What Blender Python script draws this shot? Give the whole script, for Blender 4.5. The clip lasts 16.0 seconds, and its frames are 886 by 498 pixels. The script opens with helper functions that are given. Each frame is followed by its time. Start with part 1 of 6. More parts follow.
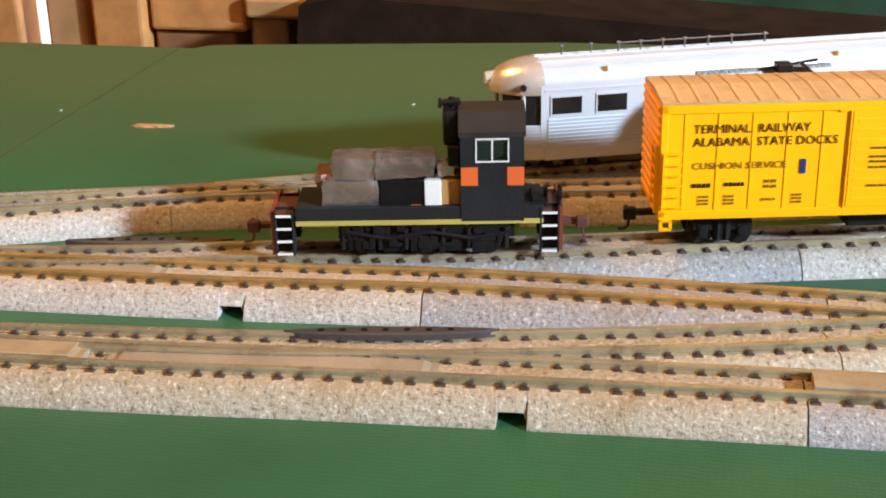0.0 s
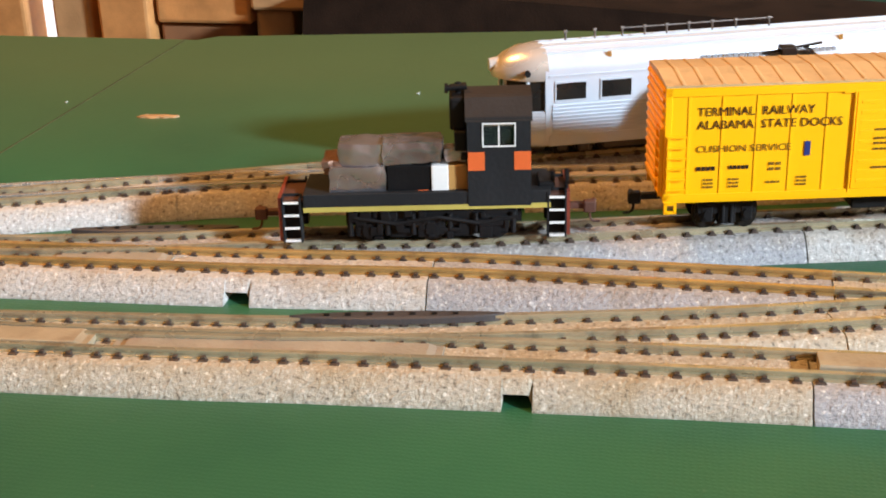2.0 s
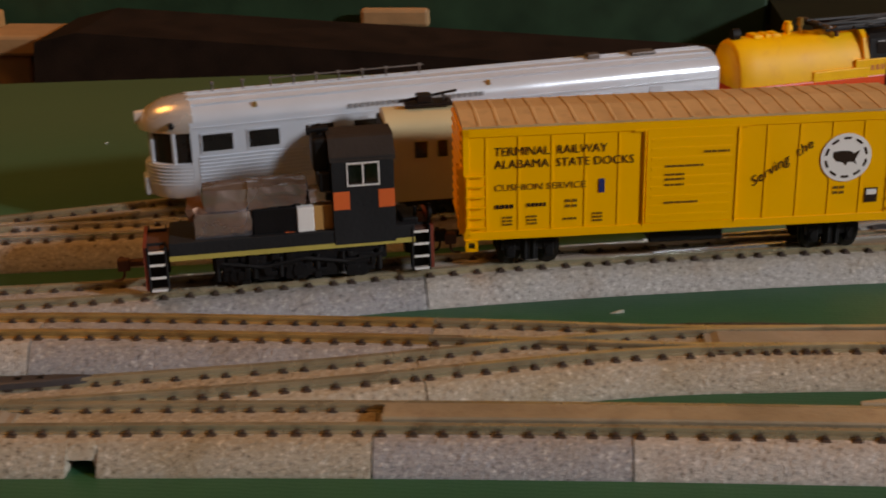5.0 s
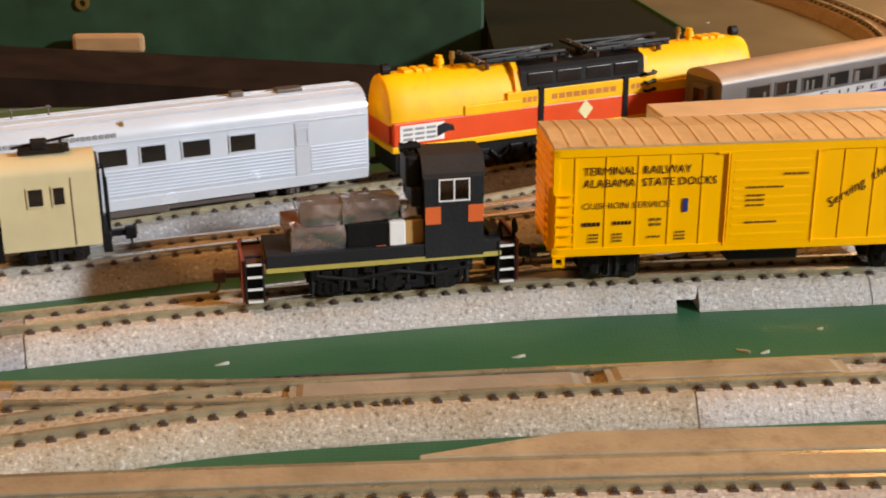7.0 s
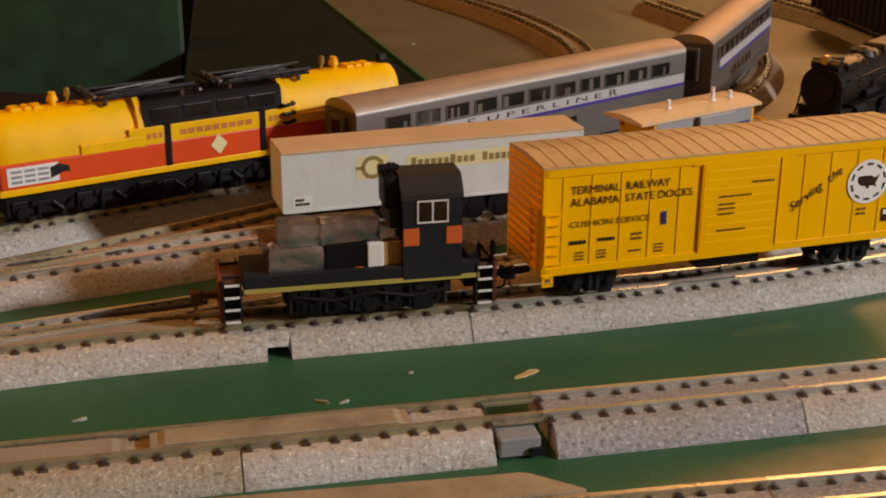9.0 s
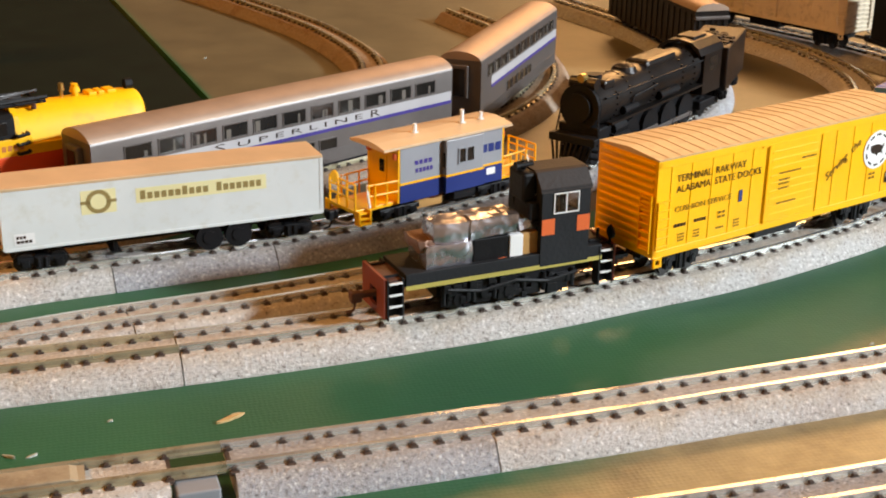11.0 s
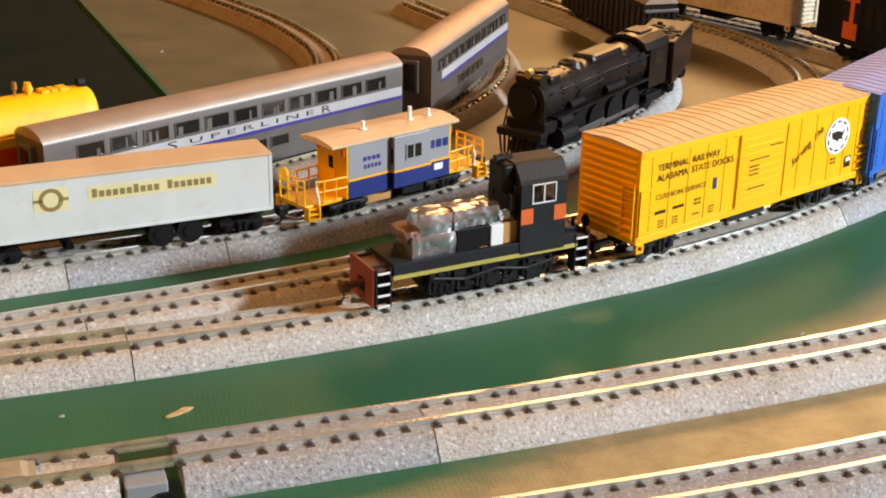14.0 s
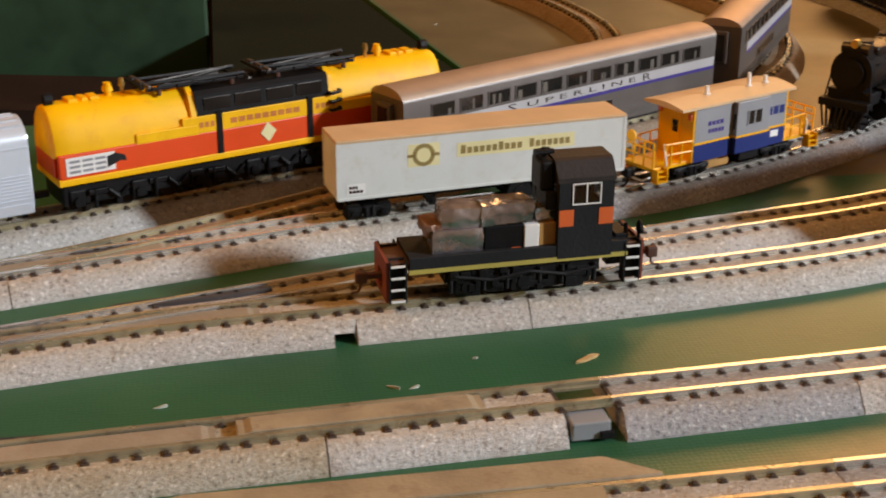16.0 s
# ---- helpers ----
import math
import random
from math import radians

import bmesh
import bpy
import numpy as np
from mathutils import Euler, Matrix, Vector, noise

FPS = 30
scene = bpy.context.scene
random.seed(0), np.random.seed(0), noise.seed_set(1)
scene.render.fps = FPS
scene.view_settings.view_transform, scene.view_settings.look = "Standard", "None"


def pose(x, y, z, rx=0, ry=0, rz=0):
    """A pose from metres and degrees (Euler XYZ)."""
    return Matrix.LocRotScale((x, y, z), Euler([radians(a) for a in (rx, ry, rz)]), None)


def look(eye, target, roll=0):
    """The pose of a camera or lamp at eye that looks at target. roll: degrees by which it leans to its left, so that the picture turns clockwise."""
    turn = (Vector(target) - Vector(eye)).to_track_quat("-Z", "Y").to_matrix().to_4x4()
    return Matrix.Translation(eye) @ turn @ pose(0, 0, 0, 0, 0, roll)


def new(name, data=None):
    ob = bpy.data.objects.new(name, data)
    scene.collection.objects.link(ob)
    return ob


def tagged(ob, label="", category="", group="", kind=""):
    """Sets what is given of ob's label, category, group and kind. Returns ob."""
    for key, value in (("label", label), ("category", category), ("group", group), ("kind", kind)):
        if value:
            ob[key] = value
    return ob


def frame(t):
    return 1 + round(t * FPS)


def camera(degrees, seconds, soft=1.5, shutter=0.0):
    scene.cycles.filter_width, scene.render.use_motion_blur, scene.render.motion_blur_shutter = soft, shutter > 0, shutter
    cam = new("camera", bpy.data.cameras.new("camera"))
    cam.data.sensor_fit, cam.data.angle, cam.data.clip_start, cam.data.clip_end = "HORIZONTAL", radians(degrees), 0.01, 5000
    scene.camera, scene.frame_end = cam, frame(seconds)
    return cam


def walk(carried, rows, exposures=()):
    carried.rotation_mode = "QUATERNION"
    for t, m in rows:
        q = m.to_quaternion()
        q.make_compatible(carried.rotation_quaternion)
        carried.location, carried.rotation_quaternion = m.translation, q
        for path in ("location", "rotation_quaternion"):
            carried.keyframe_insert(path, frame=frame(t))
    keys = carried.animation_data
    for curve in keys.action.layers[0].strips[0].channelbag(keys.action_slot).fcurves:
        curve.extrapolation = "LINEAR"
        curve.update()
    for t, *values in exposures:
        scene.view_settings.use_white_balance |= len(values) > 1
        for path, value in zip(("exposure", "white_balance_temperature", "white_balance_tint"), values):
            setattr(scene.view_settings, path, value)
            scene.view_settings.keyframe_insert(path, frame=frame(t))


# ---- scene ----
cam = camera(36.7, 16.0, 1.9, 0.3)
PATH = [
    (0, (0.038, -0.226, 0.13), (-0.365, 1.582, -0.624), -1.2),
    (0.5, (0.04, -0.224, 0.128), (-0.367, 1.583, -0.629), -1.6),
    (1, (0.041, -0.225, 0.128), (-0.368, 1.58, -0.63), -1.7),
    (1.5, (0.04, -0.225, 0.128), (-0.372, 1.579, -0.631), -1.8),
    (2, (0.039, -0.227, 0.128), (-0.376, 1.576, -0.633), -1.8),
    (2.5, (0.038, -0.226, 0.128), (-0.377, 1.576, -0.633), -1.6),
    (3, (0.043, -0.226, 0.13), (-0.379, 1.575, -0.631), -1.8),
    (3.5, (0.05, -0.225, 0.132), (-0.35, 1.584, -0.621), -1.8),
    (4, (0.058, -0.222, 0.131), (-0.319, 1.595, -0.616), -1.8),
    (4.5, (0.07, -0.221, 0.132), (-0.222, 1.618, -0.599), -1.6),
    (5, (0.096, -0.216, 0.132), (-0.115, 1.636, -0.594), -1.3),
    (5.2, (0.104, -0.213, 0.132), (-0.073, 1.642, -0.594), -1.2),
    (7.3, (0.157, -0.202, 0.139), (0.216, 1.664, -0.578), -0.5),
    (7.5, (0.163, -0.2, 0.139), (0.234, 1.67, -0.569), -0.8),
    (8, (0.189, -0.195, 0.137), (0.356, 1.667, -0.573), -0.0),
    (8.5, (0.202, -0.192, 0.137), (0.439, 1.663, -0.572), 0.5),
    (9, (0.213, -0.191, 0.141), (0.501, 1.658, -0.564), 0.4),
    (9.5, (0.221, -0.191, 0.145), (0.541, 1.654, -0.559), 0.3),
    (10, (0.231, -0.191, 0.147), (0.611, 1.645, -0.549), 0.6),
    (10.2, (0.238, -0.19, 0.146), (0.638, 1.641, -0.551), 0.7),
    (12.5, (0.267, -0.196, 0.16), (0.752, 1.596, -0.584), 0.7),
    (13, (0.268, -0.199, 0.157), (0.753, 1.597, -0.578), 0.6),
    (13.5, (0.265, -0.199, 0.157), (0.761, 1.593, -0.58), 0.9),
    (14, (0.262, -0.2, 0.157), (0.759, 1.592, -0.581), 1.0),
    (14.5, (0.252, -0.198, 0.152), (0.753, 1.593, -0.584), 1.1),
    (15, (0.233, -0.194, 0.15), (0.667, 1.613, -0.59), 0.9),
    (15.5, (0.21, -0.194, 0.149), (0.573, 1.626, -0.597), 0.6),
    (16, (0.193, -0.195, 0.149), (0.5, 1.634, -0.6), 0.3),
]
AIR, WINDOW_W, LAMP_W, CEIL_W = 0.002, 184.0, 15.0, 24.0
EXPOSURES = [(0, 0.14, 6700, 10), (2.5, 0.19, 6700, 10), (3.1, 0.1, 6800, 11), (3.5, -0.33, 7100, 12), (4.0, -0.86, 7300, 14), (4.5, -1.15, 7800, 18), (5, -1.5, 8100, 21), (7.3, -0.36, 7800, 16), (8.3, -1.36, 9000, 23), (9, -1.24, 8800, 22), (9.5, -0.8, 7900, 18), (10.2, -0.38, 7400, 13), (12.5, -0.32, 7250, 12), (14.5, -0.32, 7250, 12), (16, -0.82, 7650, 16)]
BOX_ROWS = [(0, 72.2), (2.3, 72.2), (3, 76.0), (3.5, 76.5), (4, 80.3), (4.5, 97.6), (5, 116.7), (5.2, 125.1), (7.3, 249.6), (7.5, 257.2), (8, 278.9), (8.5, 304.8), (9, 335.4), (9.5, 365.7), (10, 395.6), (10.2, 406.0), (11.3, 450.1), (12.0, 455.1), (12.5, 455.1), (16, 455.1)]
LOCO_ROWS = [(0, -32.5), (1.8, -32.5), (2, -31.9), (2.5, -20.7), (3, -15.2), (3.5, -14.6), (4, -11.0), (4.5, 6.5), (5, 25.3), (5.2, 33.5), (7.3, 155.8), (7.5, 163.7), (8, 185.7), (8.5, 211.1), (9, 240.7), (9.5, 272.1), (10, 303.7), (11.3, 361.9), (12, 367.4), (12.5, 367.4), (13.6, 367.4), (14, 365.2), (14.5, 347.0), (15, 320.6), (15.5, 293.4), (16, 265.2)]
walk(cam, [(t, look(e, g, r)) for t, e, g, r in PATH], EXPOSURES)

# ---- light: a cool window high on one side, a warm hanging lamp at the back, a dim room ----
world = bpy.data.worlds.new("room_air")
scene.world = world
world.use_nodes = True
world.node_tree.nodes["Background"].inputs[0].default_value = (1.0, 0.62, 0.34, 1)
world.node_tree.nodes["Background"].inputs[1].default_value = AIR


def area_lamp(name, eye, target, sx, sy, watts, colour):
    lamp = bpy.data.lights.new(name, "AREA")
    lamp.shape, lamp.size, lamp.size_y, lamp.energy, lamp.color = "RECTANGLE", sx, sy, watts, colour
    ob = new(name, lamp)
    ob.matrix_world = look(eye, target)
    return ob


area_lamp("window_light", (2.68, -0.92, 1.13), (0.2, 0.1, 0.0), 0.20, 0.20, WINDOW_W, (0.76, 0.93, 1.10))
area_lamp("hanging_lamp_light", (1.15, 1.45, 0.74), (0.35, 0.1, 0.0), 0.75, 0.30, LAMP_W, (1.0, 0.55, 0.22))
area_lamp("ceiling_lamp_light", (-0.80, 0.15, 1.50), (0.1, 0.15, 0.0), 0.5, 0.5, CEIL_W, (1.0, 0.46, 0.10))


# ---- materials ----
def ramp(nt, fac, stops):
    n = nt.nodes.new("ShaderNodeValToRGB")
    e = n.color_ramp.elements
    while len(e) < len(stops):
        e.new(0.5)
    for el, (p, c) in zip(e, stops):
        el.position, el.color = p, (*c, 1)
    nt.links.new(fac, n.inputs[0])
    return n.outputs[0]


def noise_tex(nt, scale, detail=3.0, rough=0.55, coords="Object"):
    tc = nt.nodes.new("ShaderNodeTexCoord")
    n = nt.nodes.new("ShaderNodeTexNoise")
    n.inputs["Scale"].default_value, n.inputs["Detail"].default_value, n.inputs["Roughness"].default_value = scale, detail, rough
    nt.links.new(tc.outputs[coords], n.inputs["Vector"])
    return n.outputs["Fac"]


def shade(c, k):
    return tuple(min(1.0, v * k) for v in c)


def add_bump(nt, height, strength, dist):
    b = nt.nodes.new("ShaderNodeBump")
    b.inputs["Strength"].default_value, b.inputs["Distance"].default_value = strength, dist
    nt.links.new(height, b.inputs["Height"])
    nt.links.new(b.outputs[0], nt.nodes["Principled BSDF"].inputs["Normal"])


def mat(name, colour, rough=0.5, metal=0.0, vary=0.12, grain=900.0, bump=0.08, dirt=None, coat=0.0, gloss=0.5):
    """Painted or plain surface: broad tone variation, fine grain, and a little grime."""
    m = bpy.data.materials.new(name)
    m.use_nodes = True
    nt = m.node_tree
    p = nt.nodes["Principled BSDF"]
    broad = noise_tex(nt, 60.0, 4.0)
    base = ramp(nt, broad, [(0.3, shade(colour, 1 - vary)), (0.7, shade(colour, 1 + vary * 0.6))])
    fine = noise_tex(nt, grain, 2.0)
    if dirt:
        mx = nt.nodes.new("ShaderNodeMix")
        mx.data_type = "RGBA"
        spot = ramp(nt, noise_tex(nt, 180.0, 5.0, 0.7), [(0.52, (0, 0, 0)), (0.75, (0.8, 0.8, 0.8))])
        nt.links.new(spot, mx.inputs["Factor"])
        nt.links.new(base, mx.inputs["A"])
        mx.inputs["B"].default_value = (*dirt, 1)
        base = mx.outputs["Result"]
    nt.links.new(base, p.inputs["Base Color"])
    rr = nt.nodes.new("ShaderNodeMapRange")
    rr.inputs["To Min"].default_value, rr.inputs["To Max"].default_value = max(0.04, rough - 0.1), min(1, rough + 0.1)
    nt.links.new(broad, rr.inputs["Value"])
    nt.links.new(rr.outputs[0], p.inputs["Roughness"])
    p.inputs["Metallic"].default_value = metal
    p.inputs["Coat Weight"].default_value = coat
    p.inputs["Specular IOR Level"].default_value = gloss
    if bump:
        add_bump(nt, fine, bump, 0.0006)
    return m


def ballast(name, light, mid, dark, brown):
    """Moulded granite-look roadbed with pale and dark flecks."""
    m = bpy.data.materials.new(name)
    m.use_nodes = True
    nt = m.node_tree
    p = nt.nodes["Principled BSDF"]
    fleck = ramp(nt, noise_tex(nt, 1000.0, 4.0, 0.62), [(0.30, dark), (0.44, mid), (0.56, mid), (0.74, light)])
    stain = ramp(nt, noise_tex(nt, 75.0, 4.0, 0.6), [(0.52, (0, 0, 0)), (0.72, (0.75, 0.75, 0.75))])
    mx = nt.nodes.new("ShaderNodeMix")
    mx.data_type = "RGBA"
    mx.blend_type = "MULTIPLY"
    nt.links.new(stain, mx.inputs["Factor"])
    nt.links.new(fleck, mx.inputs["A"])
    mx.inputs["B"].default_value = (*brown, 1)
    # rust dust that has crept down from the rails
    tc = nt.nodes.new("ShaderNodeTexCoord")
    sp = nt.nodes.new("ShaderNodeSeparateXYZ")
    nt.links.new(tc.outputs["Object"], sp.inputs[0])
    creep = nt.nodes.new("ShaderNodeMath")
    creep.operation = "MULTIPLY_ADD"
    nt.links.new(noise_tex(nt, 95.0, 5.0, 0.65), creep.inputs[0])
    creep.inputs[1].default_value = 0.012
    nt.links.new(sp.outputs[2], creep.inputs[2])
    rust = nt.nodes.new("ShaderNodeMapRange")
    rust.inputs["From Min"].default_value, rust.inputs["From Max"].default_value = 0.0088, 0.0122
    rust.inputs["To Max"].default_value = 0.5
    nt.links.new(creep.outputs[0], rust.inputs["Value"])
    dust = nt.nodes.new("ShaderNodeMix")
    dust.data_type, dust.blend_type = "RGBA", "MULTIPLY"
    nt.links.new(rust.outputs[0], dust.inputs["Factor"])
    nt.links.new(mx.outputs["Result"], dust.inputs["A"])
    dust.inputs["B"].default_value = (0.84, 0.70, 0.50, 1)
    nt.links.new(dust.outputs["Result"], p.inputs["Base Color"])
    p.inputs["Roughness"].default_value = 0.75
    add_bump(nt, noise_tex(nt, 850.0, 4.0, 0.7), 0.6, 0.0011)
    return m


BAL_BEIGE = ballast("beige_ballast", (0.80, 0.76, 0.68), (0.41, 0.37, 0.30), (0.14, 0.12, 0.09), (0.80, 0.72, 0.58))
BAL_GREY = ballast("grey_ballast", (0.74, 0.74, 0.74), (0.34, 0.34, 0.36), (0.13, 0.13, 0.14), (0.85, 0.78, 0.72))
BAL_LIGHT = ballast("light_ballast", (0.84, 0.82, 0.80), (0.47, 0.45, 0.43), (0.18, 0.16, 0.15), (0.80, 0.70, 0.64))
BAL_WORN = ballast("worn_ballast", (0.92, 0.92, 0.92), (0.50, 0.49, 0.48), (0.20, 0.18, 0.16), (0.58, 0.47, 0.38))
BAL_BROWN = ballast("brown_ballast", (0.52, 0.42, 0.32), (0.30, 0.22, 0.16), (0.12, 0.08, 0.06), (0.75, 0.6, 0.5))
TIE = mat("brown_tie_plastic", (0.060, 0.038, 0.028), 0.6, vary=0.3, bump=0.2)
RAIL = mat("tarnished_rail", (0.50, 0.45, 0.31), 0.28, 0.6, vary=0.25, grain=500, bump=0.05, dirt=(0.20, 0.13, 0.07))
RAIL_B = mat("bright_rail", (0.72, 0.72, 0.68), 0.25, 0.75, vary=0.2, grain=500, bump=0.04)
RAIL_O = mat("brassy_rail", (0.54, 0.36, 0.14), 0.32, 0.55, vary=0.25, grain=500, bump=0.05, dirt=(0.22, 0.12, 0.05))
INSERT = mat("dark_grey_insert", (0.055, 0.05, 0.052), 0.55, vary=0.3, bump=0.3)
PLANK = mat("tan_moulded_plank", (0.33, 0.27, 0.18), 0.55, vary=0.3, bump=0.2, dirt=(0.20, 0.14, 0.09))
BLACK = mat("black_plastic", (0.007, 0.007, 0.008), 0.5, gloss=0.22, vary=0.4, bump=0.15)
SOOT = mat("sooty_metal", (0.030, 0.026, 0.024), 0.33, 0.6, gloss=0.5, vary=0.4, bump=0.1)
CHAR = mat("charcoal_card", (0.015, 0.016, 0.018), 0.65, gloss=0.22, vary=0.25, bump=0.2)
CHAR_ROOF = mat("brown_black_card", (0.030, 0.023, 0.020), 0.6, gloss=0.22, vary=0.25, bump=0.2)
YELLOW = mat("yellow_paint", (1.0, 0.47, 0.002), 0.38, gloss=0.4, vary=0.06, bump=0.03)
YELLOW_D = mat("weathered_yellow_roof", (0.56, 0.36, 0.17), 0.5, vary=0.2, bump=0.06, dirt=(0.36, 0.23, 0.11))
LOCO_Y = mat("chrome_yellow_paint", (0.98, 0.50, 0.008), 0.5, gloss=0.35, vary=0.12, bump=0.05, dirt=(0.80, 0.36, 0.02))
AMBER = mat("amber_paint", (0.88, 0.42, 0.01), 0.35, vary=0.08, bump=0.04)
ORANGE = mat("orange_patch", (0.72, 0.13, 0.03), 0.5, vary=0.1, bump=0.1)
RED_O = mat("red_orange_paint", (0.80, 0.075, 0.014), 0.4, vary=0.1, bump=0.03)
OXIDE = mat("red_oxide", (0.20, 0.035, 0.018), 0.55, vary=0.25, bump=0.15)
RUST = mat("rust_brown", (0.085, 0.032, 0.020), 0.6, vary=0.3, bump=0.2)
STRIPE = mat("mustard_stripe", (0.46, 0.38, 0.09), 0.5, vary=0.15, bump=0.05)
WHITE = mat("white_paint", (0.80, 0.79, 0.77), 0.5, vary=0.05, bump=0.04)
TANBLK = mat("tan_wood", (0.46, 0.24, 0.07), 0.6, vary=0.2, bump=0.15)
SILVER = mat("silver_paint", (0.66, 0.73, 0.82), 0.24, 0.28, vary=0.06, bump=0.03)
# Same silver as the body, tinted for the warm lamplight the dome reflects.
WARM_SILVER = mat("warm_sheen_silver", (0.86, 0.80, 0.74), 0.27, 0.6, vary=0.1, bump=0.02)
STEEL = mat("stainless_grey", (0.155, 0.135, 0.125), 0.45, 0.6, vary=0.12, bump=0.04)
# The lamp's copper sheen on the car roofs is put into this colour.
STEEL_ROOF = mat("copper_lit_stainless_roof", (0.46, 0.34, 0.26), 0.55, 0.65, vary=0.15, bump=0.05)
STEEL_W = mat("pale_grey_stripe", (0.50, 0.49, 0.50), 0.4, 0.2, vary=0.08, bump=0.02)
GREY = mat("grey_paint", (0.27, 0.28, 0.30), 0.45, vary=0.08, bump=0.03)
NAVY = mat("navy_paint", (0.012, 0.030, 0.16), 0.4, vary=0.1, bump=0.03)
BLUE = mat("bright_blue_paint", (0.02, 0.13, 0.52), 0.4, vary=0.1, bump=0.03)
CREAM = mat("cream_paint", (0.60, 0.51, 0.30), 0.45, vary=0.1, bump=0.05)
TRAILER_W = mat("chalky_white_paint", (0.66, 0.68, 0.66), 0.45, vary=0.06, bump=0.03, dirt=(0.58, 0.57, 0.50))
BUFF = mat("buff_roof", (0.62, 0.42, 0.24), 0.5, vary=0.12, bump=0.08)
INK = mat("black_ink", (0.030, 0.016, 0.009), 0.6, gloss=0.15, vary=0.2, bump=0.0)
INK_SOFT = mat("worn_ink", (0.17, 0.09, 0.012), 0.6, gloss=0.15, vary=0.2, bump=0.0)
GOLD = mat("gold_ink", (0.30, 0.215, 0.075), 0.5, vary=0.15, bump=0.0)
LEMON = mat("pale_yellow_panel", (0.78, 0.70, 0.38), 0.5, vary=0.06, bump=0.0)
PURPLE = mat("purple_blue_stripe", (0.05, 0.035, 0.22), 0.4, vary=0.1, bump=0.0)
DARKWIN = mat("smoked_glazing", (0.020, 0.018, 0.016), 0.12, vary=0.3, bump=0.0)
BRASS = mat("brass", (0.70, 0.48, 0.16), 0.3, 0.9, vary=0.1, bump=0.05)
GREYBOX = mat("oatmeal_freight_paint", (0.66, 0.55, 0.40), 0.55, vary=0.12, bump=0.05, dirt=(0.25, 0.18, 0.12))
WOOD = mat("pine_board", (0.52, 0.24, 0.08), 0.6, vary=0.3, bump=0.2)
WOOD_P = mat("pale_board", (0.42, 0.24, 0.11), 0.6, vary=0.2, bump=0.2)
PIT = mat("blackish_brown_board", (0.020, 0.011, 0.007), 0.85, gloss=0.12, vary=0.4, bump=0.3)
WALLM = mat("warm_wall", (0.26, 0.15, 0.075), 0.9, vary=0.1, grain=80, bump=0.1)
FLOORM = mat("dark_floor", (0.08, 0.05, 0.03), 0.7, vary=0.3, grain=60, bump=0.1)
LEAF = mat("dry_leaf", (0.50, 0.33, 0.14), 0.7, vary=0.25, bump=0.3)
CURTAIN = mat("faded_curtain", (0.13, 0.11, 0.09), 0.8, vary=0.3, bump=0.1)
# Emission added so the panel shows as a gap bright with daylight.
GLOWW = mat("glowing_daylight_white", (0.85, 0.87, 0.9), 0.5, vary=0.03, bump=0.0)
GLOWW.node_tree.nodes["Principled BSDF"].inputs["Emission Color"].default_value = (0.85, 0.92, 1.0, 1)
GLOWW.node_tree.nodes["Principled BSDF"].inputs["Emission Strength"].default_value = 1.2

foil = mat("crumpled_lead_foil", (0.52, 0.50, 0.54), 0.27, 0.9, vary=0.35, bump=0.0)
add_bump(foil.node_tree, noise_tex(foil.node_tree, 120.0, 2.0, 0.5), 0.55, 0.0034)


